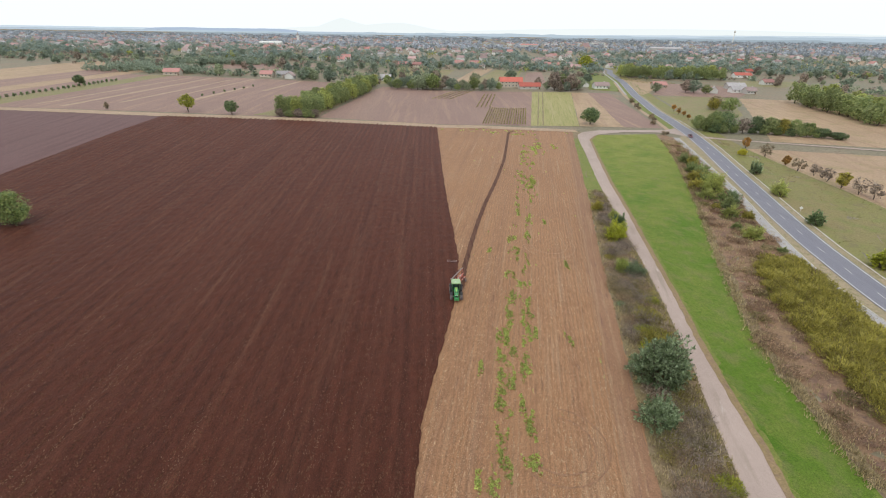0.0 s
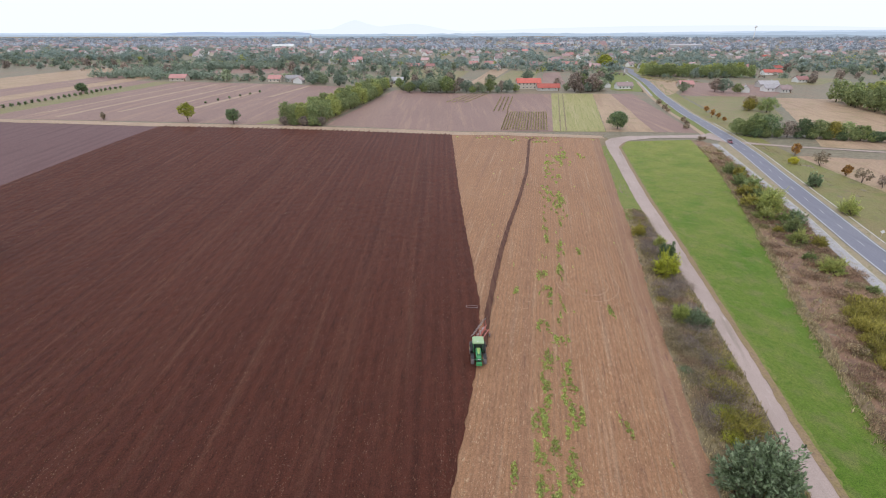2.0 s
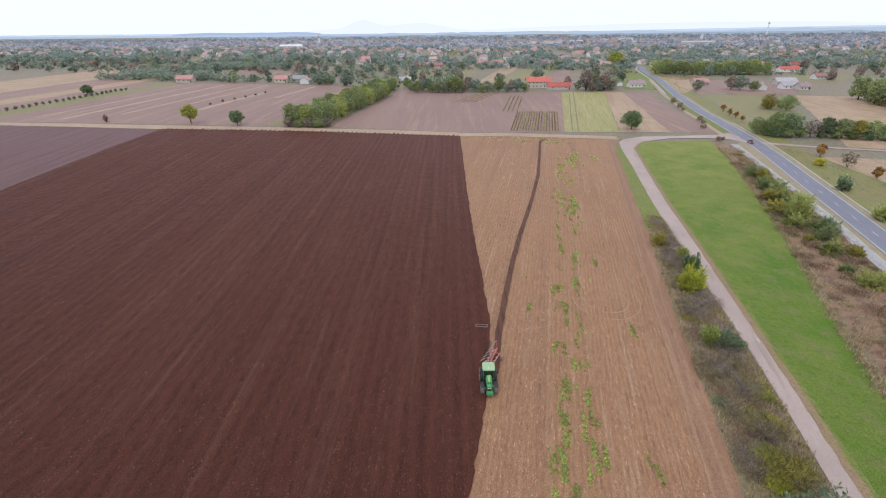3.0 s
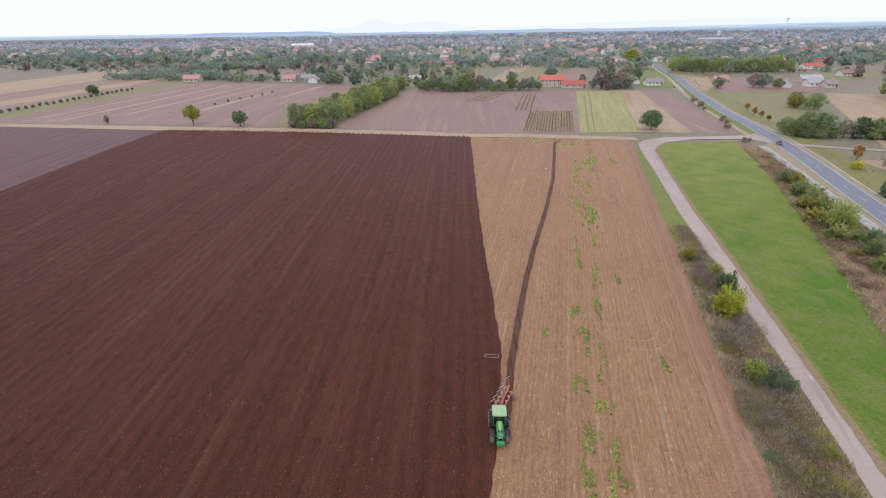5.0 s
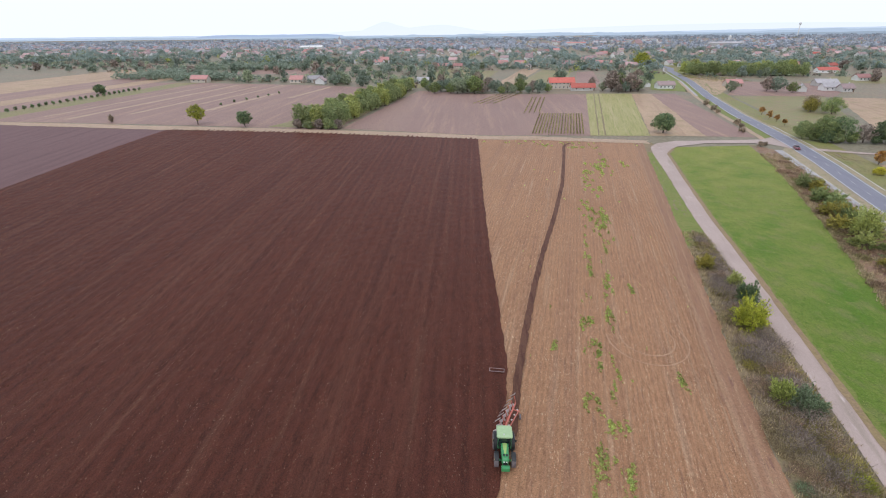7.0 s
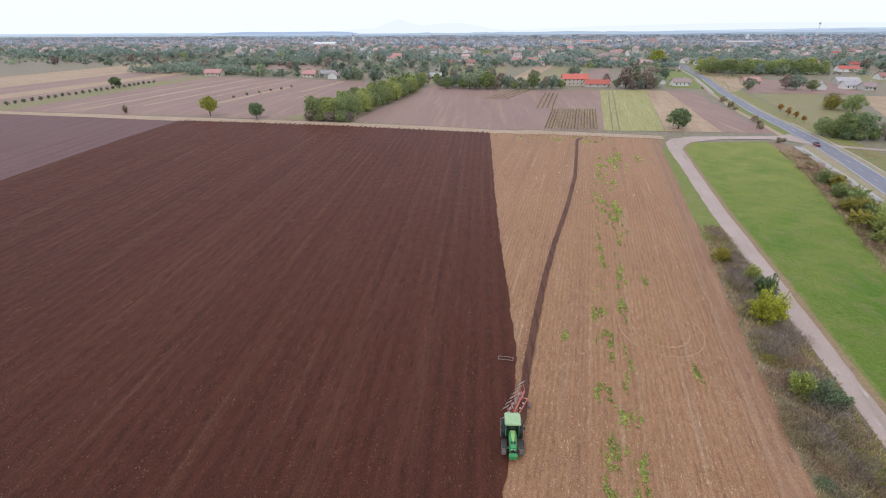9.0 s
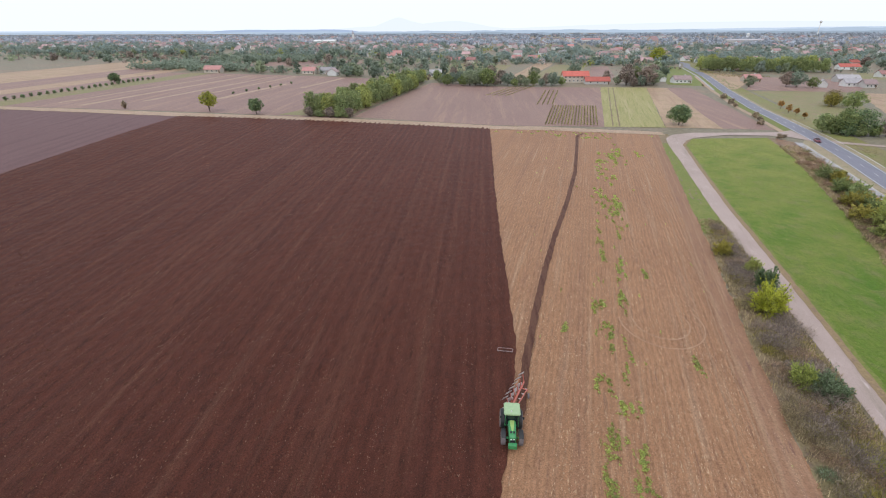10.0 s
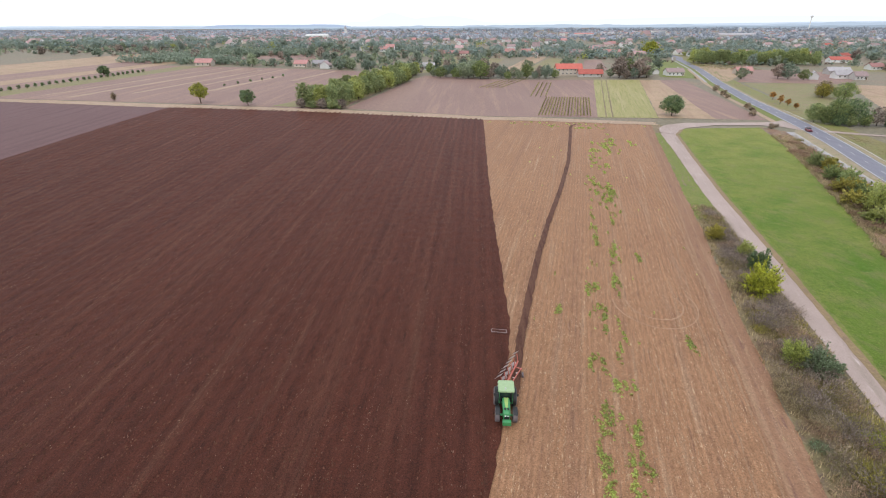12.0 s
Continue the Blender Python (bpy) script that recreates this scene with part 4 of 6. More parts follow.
site(house("farmhouse", 21, 9, 5.4, 3.4, WALLS[1], ROOFS[3], 6, "cream two-storey farmhouse with a bright red roof", "farm buildings", 2), 53, 492, 4)
site(house("barn", 19, 8, 2.6, 2.8, WALLS[2], ROOFS[3], 3, "long low farm building with a bright red roof", "farm buildings"), 69, 480, 4)
site(house("cottage", 6, 8, 2.6, 2.4, WALLS[0], ROOFS[2], 1, "small white gabled cottage", "farm buildings"), 125.3, 506, 85)
site(house("roadside_house", 14, 8, 3.0, 2.6, WALLS[0], ROOFS[0], 4, "white house with a brown roof near the road", "farm buildings"), 138, 494, 8)
for x, y, w, d, wl, r, a, lab in ((-66, 504, 10, 7, 0, 2, 5, "white cottage with a grey roof"), (-172, 480, 11, 8, 1, 1, 0, "cream cottage with a red roof"), (-157, 484, 13, 7, 2, 2, 3, "long grey cottage"),
                                  (-149, 474, 7, 8, 0, 0, 88, "white gabled cottage with a brown roof"), (-136, 488, 10, 7, 0, 2, 0, "white cottage with a grey roof"), (-253, 468, 14, 8, 1, 1, 4, "cottage with a red roof"),
                                  (350, 649, 20, 10, 0, 3, 0, "white house with a bright red roof"), (198, 510, 13, 8, 1, 1, 5, "cream house with a red roof"), (257, 479, 13, 7, 0, 2, 6, "low white building with a grey roof"),
                                  (264, 471, 9, 7, 2, 0, 6, "grey shed with a brown roof"), (272, 512, 17, 9, 2, 2, 0, "grey house with a grey roof"), (232, 470, 6, 6, 0, 2, 70, "small white house"),
                                  (-72, 700, 20, 8, 1, 1, 0, "long red-roofed house"), (-51, 712, 11, 8, 1, 1, 0, "red-roofed house"), (88, 794, 13, 8, 0, 1, 0, "red-roofed house"), (145, 800, 22, 8, 1, 1, 0, "long red-roofed house"),
                                  (170, 803, 14, 8, 0, 0, 0, "brown-roofed house"), (330, 560, 12, 8, 0, 1, 10, "red-roofed house"), (532, 1008, 18, 10, 0, 3, 0, "white house with a bright red roof"), (395, 720, 13, 9, 0, 3, 20, "white house with a bright red roof"),
                                  (372, 740, 11, 8, 1, 1, 0, "cream house with a red roof")):
    site(house("cottage", w, d, 2.9, 2.7, WALLS[wl], ROOFS[r], 3, lab + " among garden trees", "edge of town cottages"), x, y, a)

TYPES = [(12, 9, 3.0, 3.4, 0, 0), (14, 9, 3.2, 3.6, 0, 0), (11, 9, 5.4, 2.8, 1, 4), (13, 10, 3.2, 3.8, 0, 1), (10, 10, 4.8, 2.4, 2, 2), (15, 9, 3.0, 3.4, 1, 4), (12, 8, 3.0, 3.2, 0, 4), (12, 10, 5.8, 3.0, 0, 0)]
NAMES = {0: "brown", 1: "red", 2: "grey", 4: "faded red"}
town = [house("town_house", *q[:4], WALLS[q[4]], ROOFS[q[5]], 2, f"{('white', 'cream', 'grey')[q[4]]} town house with a {NAMES[q[5]]} gable roof", "town houses") for q in TYPES]
rng = random.Random(21)
spots, far_spots, tree_spots = [], [], []


def in_town(x, y):
    return y > 690 + 0.10 * abs(x - 100) - (60 if x > 250 else 0) and y < 2900 and abs(x) < 250 + 0.95 * y


def on_road(x, y, gap):
    return abs(x - float(np.interp(y, [p[1] for p in ROAD], [p[0] for p in ROAD]))) < gap


yy = 690.0
while yy < 2800:
    xx = -260 - 0.95 * yy + rng.uniform(0, 40)
    while xx < 260 + 0.95 * yy:
        x, y = xx + rng.uniform(-8, 8), yy + rng.uniform(-12, 12)
        u = x / y
        dense = 0.26 + 0.5 * noise.noise((x / 420, y / 420, 3.0)) + (0.12 if 850 < y < 2200 else -0.08) + (0.16 if -0.65 < u < 0.0 else 0.06 if u < 0.22 else -0.08)
        if in_town(x, y) and not on_road(x, y, 16) and rng.random() < dense:
            (spots if y < 1250 else far_spots).append((x, y, rng.choice((0, 0, 90)) + rng.uniform(-14, 14) + 20 * math.sin(x / 300)))
        xx += 27 + 0.006 * yy
    yy += 34 + 0.016 * yy
rng.shuffle(spots)
far_spots += spots[300:]
for i, (x, y, a) in enumerate(spots[:300]):
    if i < len(town):
        site(town[i], x, y, a)
    else:
        site(copy_thing(town[i * 5 % len(town)], Matrix()), x, y, a)


def far_houses():
    """The far side of town: small gabled houses, walls and roofs."""
    for name, pick in (("far_house_walls", 0), ("far_house_roofs", 1)):
        for kind in range(3):
            vs, fs = [], []
            for i, (x, y, a) in enumerate(far_spots):
                if i % 3 != kind:
                    continue
                r = random.Random(i)
                w, d, hw, hr = r.uniform(10, 16), r.uniform(8, 11), r.choice((3.0, 3.2, 5.6)), r.uniform(2.6, 3.8)
                c, s, z = math.cos(radians(a)), math.sin(radians(a)), rise(x, y)
                if pick:
                    q = [(-w / 2 - .4, -d / 2 - .5, hw - .25), (w / 2 + .4, -d / 2 - .5, hw - .25), (w / 2 + .4, 0, hw + hr), (-w / 2 - .4, 0, hw + hr), (w / 2 + .4, d / 2 + .5, hw - .25), (-w / 2 - .4, d / 2 + .5, hw - .25),
                         (-w / 2 - .4, -d / 2 - .5, hw), (w / 2 + .4, -d / 2 - .5, hw), (w / 2 + .4, 0, hw + hr + .25), (-w / 2 - .4, 0, hw + hr + .25), (w / 2 + .4, d / 2 + .5, hw), (-w / 2 - .4, d / 2 + .5, hw)]
                    g = [(0, 1, 2, 3), (3, 2, 4, 5), (6, 7, 8, 9), (9, 8, 10, 11), (0, 1, 7, 6), (5, 4, 10, 11), (1, 2, 8, 7), (2, 4, 10, 8), (0, 3, 9, 6), (3, 5, 11, 9)]
                else:
                    q = [(-w / 2, -d / 2, 0), (w / 2, -d / 2, 0), (w / 2, d / 2, 0), (-w / 2, d / 2, 0), (-w / 2, -d / 2, hw), (w / 2, -d / 2, hw), (w / 2, d / 2, hw), (-w / 2, d / 2, hw), (-w / 2, 0, hw + hr - .1), (w / 2, 0, hw + hr - .1)]
                    g = [(0, 1, 5, 4), (2, 3, 7, 6), (1, 2, 6, 9, 5), (3, 0, 4, 8, 7)]
                o = len(vs)
                vs += [(x + c * p - s * t, y + s * p + c * t, z + u) for p, t, u in q]
                fs += [tuple(o + k for k in f) for f in g]
            m = ROOFS[(0, 4, 0)[kind]] if pick else WALLS[(0, 1, 0)[kind]]
            tagged(new(name, mesh(name, vs, fs, m)), "distant town houses with brown and red roofs" if pick else "distant town house walls, white and cream", "houses", kind="stuff")


far_houses()

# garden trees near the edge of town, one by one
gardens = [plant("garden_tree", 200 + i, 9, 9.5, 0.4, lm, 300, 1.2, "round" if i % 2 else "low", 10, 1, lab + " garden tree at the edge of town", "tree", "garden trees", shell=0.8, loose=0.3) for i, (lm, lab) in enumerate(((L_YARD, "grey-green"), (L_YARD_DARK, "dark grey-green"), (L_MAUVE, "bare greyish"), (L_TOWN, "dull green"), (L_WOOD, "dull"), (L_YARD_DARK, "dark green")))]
rng = random.Random(31)
places = []


def is_open(x, y):
    """Kept free of garden trees: fields, plots and yards south of the town."""
    if on_road(x, y, 14) or y < 455:
        return True
    if 118 < x < 330 and y < 590:
        return True
    return -15 < x < 120 and y < 690


while len(places) < 300:
    y = rng.uniform(465, 800)
    x = rng.uniform(-150 - 0.75 * y, 150 + 0.8 * y)
    if not is_open(x, y) and not (x < -300 and y < 560):
        places.append((x, y, rng.uniform(0.55, 1.15)))
grow(gardens, places, 7, 0.2)


BUILT = {(int(x // 15), int((y - 7.5 * k) // 15)) for x, y, a in spots + far_spots for k in range(3)}


def far_woods(name, seed, n, y0, y1, material, size, tall, label, keep=lambda x, y: True, leaves=30):
    """Uncountable trees of the town and the distance: clumps of leaf sprays on the land."""
    rng = np.random.default_rng(seed)
    pts, nrms = [], []
    got = 0
    while got < n:
        y = y0 * (y1 / y0) ** rng.uniform()
        x = rng.uniform(-250 - 0.95 * y, 250 + 0.98 * y)
        if on_road(x, y, 12) or not keep(x, y) or noise.noise((x / 160, y / 160, 7.0)) < -0.36:
            continue
        if (int(x // 15), int(y // 15)) in BUILT:
            continue
        hh = tall * rng.uniform(0.5, 1.25)
        z = rise(x, y)
        lobes = [(x + rng.normal(0, 0.3 * hh), y + rng.normal(0, 0.25 * hh), z + hh * rng.uniform(0.3, 0.62), hh * rng.uniform(0.26, 0.4), 0.95) for _ in range(4)]
        p, q = crown_points(rng, lobes, leaves, 0.75, 0.35)
        pts.append(p)
        nrms.append(q)
        got += 1
    v, f = leaf_quads(rng, np.concatenate(pts), np.concatenate(nrms), size)
    tagged(new(name, mesh(name, v, f, material)), label, "trees", kind="stuff")


# The farther band is paler and bluer: haze is put into its leaves.
far_woods("town_trees", 41, 1100, 690, 1300, L_TOWN, 2.0, 10.0, "garden trees between the town's houses, green paled for haze", leaves=48)
far_woods("town_trees", 42, 1100, 690, 1300, L_TOWN_DARK, 2.0, 11.0, "darker garden trees between the town's houses, green paled for haze", leaves=48)
far_woods("town_trees", 51, 1500, 1250, 2700, L_FAR, 3.2, 13.0, "trees in the far part of town, paled and blued for haze", leaves=26)
far_woods("town_trees", 52, 1900, 1250, 2700, L_FAR_DARK, 3.2, 13.5, "darker trees in the far part of town, blued for haze", leaves=26)
far_woods("town_trees", 43, 330, 650, 1700, L_MAUVE, 1.9, 8.0, "brownish autumn trees between the town's houses")
far_woods("town_trees", 44, 120, 650, 1600, L_LIME, 1.9, 9.5, "yellowing trees between the town's houses")

def garden(x, y):
    """Where hedges grow between the garden plots."""
    return not is_open(x, y) and not (x < -290 and y < 560)


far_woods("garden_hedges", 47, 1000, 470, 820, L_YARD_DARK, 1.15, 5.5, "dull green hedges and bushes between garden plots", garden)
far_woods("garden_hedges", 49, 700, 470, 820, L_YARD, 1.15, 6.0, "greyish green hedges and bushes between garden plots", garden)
far_woods("garden_hedges", 48, 380, 470, 820, L_MAUVE, 1.1, 5.0, "bare greyish hedges and bushes between garden plots", garden)
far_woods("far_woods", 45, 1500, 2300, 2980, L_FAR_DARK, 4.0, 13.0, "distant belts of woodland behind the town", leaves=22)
far_woods("west_wood", 46, 330, 480, 640, L_WOOD, 1.4, 8.0, "dense young woodland, its dull green tinted for haze", lambda x, y: -350 + 0.25 * (y - 470) < x < -228 and y > 480)

# ---- landmarks ----
def ring_of(bm, z, r, sides, off=(0, 0)):
    return [bm.verts.new((off[0] + r * math.cos(2 * math.pi * i / sides), off[1] + r * math.sin(2 * math.pi * i / sides), z)) for i in range(sides)]


def turned(bm, profile, sides=16, off=(0, 0)):
    """A body turned about the vertical: (z, radius) from the foot to the top."""
    rings = [ring_of(bm, z, max(r, 0.02), sides, off) for z, r in profile]
    for a, b in zip(rings, rings[1:]):
        for i in range(sides):
            bm.faces.new((a[i], a[(i + 1) % sides], b[(i + 1) % sides], b[i]))
    bm.faces.new(rings[0][::-1])
    bm.faces.new(rings[-1])
    return bm


church = new("church")
part("tower", box(bmesh.new(), (7, 7, 22), (0, 0, 11), 0.1), WALLS[0], church)
part("spire", turned(bmesh.new(), ((22, 4.6), (24, 4.2), (27, 2.2), (32, 0.3)), 8), ROOFS[2], church)
part("nave", box(bmesh.new(), (11, 24, 9), (0, 16, 4.5), 0.1), WALLS[0], church)
bm = bmesh.new()
v = [bm.verts.new(q) for q in ((-6, 4, 9), (6, 4, 9), (0, 4, 14), (-6, 29, 9), (6, 29, 9), (0, 29, 14))]
for f in ((0, 1, 2), (3, 4, 5), (0, 2, 5, 3), (1, 2, 5, 4), (0, 1, 4, 3)):
    bm.faces.new([v[i] for i in f])
part("nave_roof", bm, ROOFS[0], church)
tagged(church, "white church with a slender spire among the houses", "church")
site(church, -496, 1676, 20)

tower = new("water_tower")
part("shaft", turned(bmesh.new(), ((0, 2.2), (30, 1.7), (50, 1.5)), 16), WALLS[0], tower)
part("tank", turned(bmesh.new(), ((50, 1.8), (53, 5.0), (57, 5.4), (60, 4.0), (62, 0.8)), 18), WALLS[0], tower)
tagged(tower, "tall white water tower behind the town", "water tower")
site(tower, 1403, 2752)

chapel = house("ochre_church", 26, 14, 11, 8, WALLS[3], ROOFS[4], 0, "ochre building with a steep rose roof", "large buildings")
site(chapel, 343, 1428, 40)
for x, y, w, d, hw, wl, r, lab in ((529, 2012, 52, 20, 9, 0, 2, "long white hall"), (217, 1605, 54, 16, 8, 0, 1, "long white hall with a red roof"), (300, 1700, 40, 14, 7, 0, 2, "white hall"), (561, 1445, 86, 24, 9, 2, 2, "wide grey factory hall"),
                                  (-430, 1240, 50, 20, 8, 0, 2, "white-roofed hall"), (-560, 1000, 30, 12, 5, 0, 2, "white hall")):
    site(house("hall", w, d, hw, 3, WALLS[wl], ROOFS[r] if lab != "white-roofed hall" else WALLS[0], 0, lab + " in the town", "large buildings"), x, y, 4)
silo = new("silo")
part("drum", turned(bmesh.new(), ((0, 4.2), (18, 4.2), (20.5, 0.4)), 14), WALLS[0], silo)
tagged(silo, "pale grain silo beside the factory hall", "silo")
site(silo, 754, 1900)

# far hills and woods against the sky: flat glowing sheets, haze in their colour
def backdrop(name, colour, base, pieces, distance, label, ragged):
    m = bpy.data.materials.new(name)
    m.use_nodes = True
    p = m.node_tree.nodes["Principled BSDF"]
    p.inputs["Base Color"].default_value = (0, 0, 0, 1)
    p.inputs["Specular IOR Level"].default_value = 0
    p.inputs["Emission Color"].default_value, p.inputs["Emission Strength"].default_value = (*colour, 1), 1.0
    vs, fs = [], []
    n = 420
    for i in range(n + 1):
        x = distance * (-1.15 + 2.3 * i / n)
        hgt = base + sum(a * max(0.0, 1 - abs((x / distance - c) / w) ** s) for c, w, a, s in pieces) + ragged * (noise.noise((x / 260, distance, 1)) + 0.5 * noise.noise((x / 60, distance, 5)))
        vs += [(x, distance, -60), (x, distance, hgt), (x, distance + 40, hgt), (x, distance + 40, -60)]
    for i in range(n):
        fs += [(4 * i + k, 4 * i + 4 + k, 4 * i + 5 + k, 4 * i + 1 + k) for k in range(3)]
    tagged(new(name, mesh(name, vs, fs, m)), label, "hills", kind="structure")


backdrop("backdrop", (0.37, 0.44, 0.52), 7, ((0.55, 0.3, 8, 3), (-0.2, 0.5, 4, 2), (-0.95, 0.5, -6, 4)), 3020, "flat glowing sheet of wooded belts beyond the town, blue-grey with haze", 9.0)
backdrop("backdrop", (0.5, 0.59, 0.7), 12, ((0.75, 0.35, 14, 3), (0.1, 0.3, 7, 2)), 3900, "flat glowing sheet of distant woods, pale blue-grey with haze", 8.0)
backdrop("backdrop", (0.45, 0.54, 0.71), 4, ((-0.44, 0.15, 20, 9),), 4850, "flat glowing sheet of a wooded ridge on the horizon, blue with haze", 3.0)
backdrop("backdrop", (0.63, 0.72, 0.84), 6, ((-0.9, 0.5, 14, 5), (0.9, 0.75, 33, 1.5)), 4870, "flat glowing sheet of a wooded plain on the horizon, pale blue with haze", 3.0)
backdrop("backdrop", (0.9, 0.945, 0.985), 18, ((-0.213, 0.045, 70, 1.15), (-0.2, 0.16, 36, 2), (-0.1, 0.09, 50, 1.3), (0.45, 0.5, 55, 2)), 4900, "flat glowing sheet of mountains on the horizon, faint blue with haze", 1.5)

# ---- tractor ----
P_GREEN = plain("green_paint", (0.05, 0.25, 0.085), 0.35, wear=0.25, spec=0.5)
P_ROOF = plain("pale_green_roof", (0.34, 0.46, 0.25), 0.45, wear=0.3)
P_STRIPE = plain("pale_yellow_green", (0.32, 0.46, 0.14), 0.5)
P_YELLOW = plain("yellow_paint", (0.6, 0.45, 0.03), 0.45, wear=0.35)
P_RED = plain("faded_red_paint", (0.5, 0.15, 0.11), 0.5, wear=0.4)
P_BLACK = plain("black_trim", (0.02, 0.02, 0.02), 0.5)
P_TYRE = plain("dusty_tyre", (0.17, 0.14, 0.14), 0.9, wear=0.5, scale=2.0)
P_FRAME = plain("dusty_frame", (0.36, 0.26, 0.25), 0.8, wear=0.4)
P_STEEL = plain("worn_steel", (0.62, 0.55, 0.53), 0.45, 0.25, wear=0.5)
P_GLASS = plain("tinted_glass", (0.015, 0.025, 0.025), 0.12, spec=0.6)


def wheel(parent, x, y, r, w):
    """A lugged tyre with a yellow rim, axle along x."""
    bm = bmesh.new()
    prof = ((-w / 2, 0.62 * r), (-w / 2, 0.86 * r), (-0.36 * w, 0.96 * r), (0.36 * w, 0.96 * r), (w / 2, 0.86 * r), (w / 2, 0.62 * r))
    n = 28
    rings = [[bm.verts.new((px, pr * math.cos(2 * math.pi * i / n), pr * math.sin(2 * math.pi * i / n))) for i in range(n)] for px, pr in prof]
    for a, b in zip(rings, rings[1:] + rings[:1]):
        for i in range(n):
            bm.faces.new((a[i], a[(i + 1) % n], b[(i + 1) % n], b[i]))
    for i in range(20):
        for s in (-1, 1):
            a = 2 * math.pi * (i + 0.25 * (s + 1)) / 20
            box(bm, (0.5 * w, 0.07 * r, 0.06 * r), (s * 0.24 * w, 0.98 * r * math.sin(a), 0.98 * r * math.cos(a)), 0, Matrix.Rotation(-a, 4, "X") @ Matrix.Rotation(s * 0.45, 4, "Z"))
    wh = new("wheel")
    wh.parent, wh.location = parent, (x, y, r)
    part("tyre", bm, P_TYRE, wh)
    bm = bmesh.new()
    rod(bm, (-0.4 * w, 0, 0), (0.4 * w, 0, 0), 0.63 * r, None, 20)
    rod(bm, (-0.47 * w, 0, 0), (0.47 * w, 0, 0), 0.2 * r, None, 12)
    part("rim", bm, P_YELLOW, wh, "yellow wheel rim")


def taper(bm, stations):
    """A body through rounded rectangles (y, half width, bottom, top, shoulder), from the front backwards."""
    rings = []
    for y, hw, z0, z1, sh in stations:
        rings.append([bm.verts.new(q) for q in ((-hw, y, z0), (hw, y, z0), (hw, y, z1 - sh), (hw - sh, y, z1), (-hw + sh, y, z1), (-hw, y, z1 - sh))])
    for a, b in zip(rings, rings[1:]):
        for i in range(6):
            bm.faces.new((a[i], a[(i + 1) % 6], b[(i + 1) % 6], b[i]))
    bm.faces.new(rings[0][::-1])
    bm.faces.new(rings[-1])
    return bm


def fender(x, y, z, r, hw, a0, a1):
    """A bent sheet over a wheel, with a lip at each side."""
    bm = bmesh.new()
    rows = []
    for i in range(13):
        a = radians(a0 + (a1 - a0) * i / 12)
        ca, sa = math.cos(a), math.sin(a)
        rows.append([bm.verts.new((x + dx, y - (r + dr) * ca, z + (r + dr) * sa)) for dx, dr in ((-hw, -0.05), (-hw, 0.02), (-hw + 0.05, 0.04), (hw - 0.05, 0.04), (hw, 0.02), (hw, -0.05), (hw - 0.04, 0.0), (-hw + 0.04, 0.0))])
    for p, q in zip(rows, rows[1:]):
        for k in range(8):
            bm.faces.new((p[k], p[(k + 1) % 8], q[(k + 1) % 8], q[k]))
    bm.faces.new(rows[0])
    bm.faces.new(rows[-1][::-1])
    return bm


tractor = new("tractor")
part("hood", taper(bmesh.new(), ((-0.85, 0.3, 0.95, 1.6, 0.12), (-0.65, 0.4, 0.85, 1.78, 0.14), (0.4, 0.42, 0.85, 1.95, 0.14), (1.3, 0.44, 0.9, 2.05, 0.14))), P_GREEN, tractor, "green tapered bonnet")
part("hood_stripe", taper(bmesh.new(), ((-0.1, 0.1, 1.87, 1.9, 0.01), (0.6, 0.2, 1.95, 2.0, 0.01), (1.3, 0.26, 2.03, 2.075, 0.01))), P_STRIPE, tractor, "yellow-green strip along the bonnet")
for s in (-1, 1):
    part("bonnet_vent", box(bmesh.new(), (0.22, 0.3, 0.03), (s * 0.17, -0.3, 1.86), 0.01), P_BLACK, tractor, "black bonnet vent")
    part("headlight", box(bmesh.new(), (0.18, 0.05, 0.14), (s * 0.15, -0.87, 1.36), 0.02), WALLS[0], tractor, "clear headlight")
part("grille", box(bmesh.new(), (0.46, 0.06, 0.4), (0, -0.87, 1.12), 0.02), P_BLACK, tractor, "black grille")
part("front_weight", box(bmesh.new(), (0.95, 0.5, 0.5), (0, -1.3, 0.85), 0.06), P_GREEN, tractor, "green front weight block")
part("weight_bracket", box(bmesh.new(), (0.5, 0.5, 0.28), (0, -0.95, 0.72), 0.02), P_BLACK, tractor)
part("chassis", box(bmesh.new(), (0.6, 3.6, 0.5), (0, 0.8, 0.8), 0.05), P_BLACK, tractor)
part("front_axle", rod(bmesh.new(), (-0.85, 0, 0.75), (0.85, 0, 0.75), 0.13), P_GREEN, tractor)
part("rear_axle", rod(bmesh.new(), (-0.9, 2.7, 0.98), (0.9, 2.7, 0.98), 0.18), P_GREEN, tractor)
part("cab_floor", box(bmesh.new(), (1.6, 1.7, 0.25), (0, 2.2, 1.25), 0.04), P_GREEN, tractor)
part("cab_glass", taper(bmesh.new(), ((1.42, 0.72, 1.38, 2.82, 0.08), (2.2, 0.84, 1.38, 2.86, 0.08), (3.0, 0.8, 1.38, 2.86, 0.08))), P_GLASS, tractor, "dark tinted cab windows")
for x, y in ((-0.76, 1.44), (0.76, 1.44), (-0.86, 2.3), (0.86, 2.3), (-0.82, 3.0), (0.82, 3.0)):
    part("cab_pillar", rod(bmesh.new(), (x, y, 1.3), (x * 0.98, y, 2.9), 0.045), P_GREEN, tractor)
part("cab_roof", taper(bmesh.new(), ((1.2, 0.8, 2.86, 3.02, 0.07), (1.35, 0.92, 2.84, 3.1, 0.09), (2.9, 0.92, 2.84, 3.12, 0.09), (3.1, 0.8, 2.86, 3.04, 0.07))), P_ROOF, tractor, "pale green cab roof")
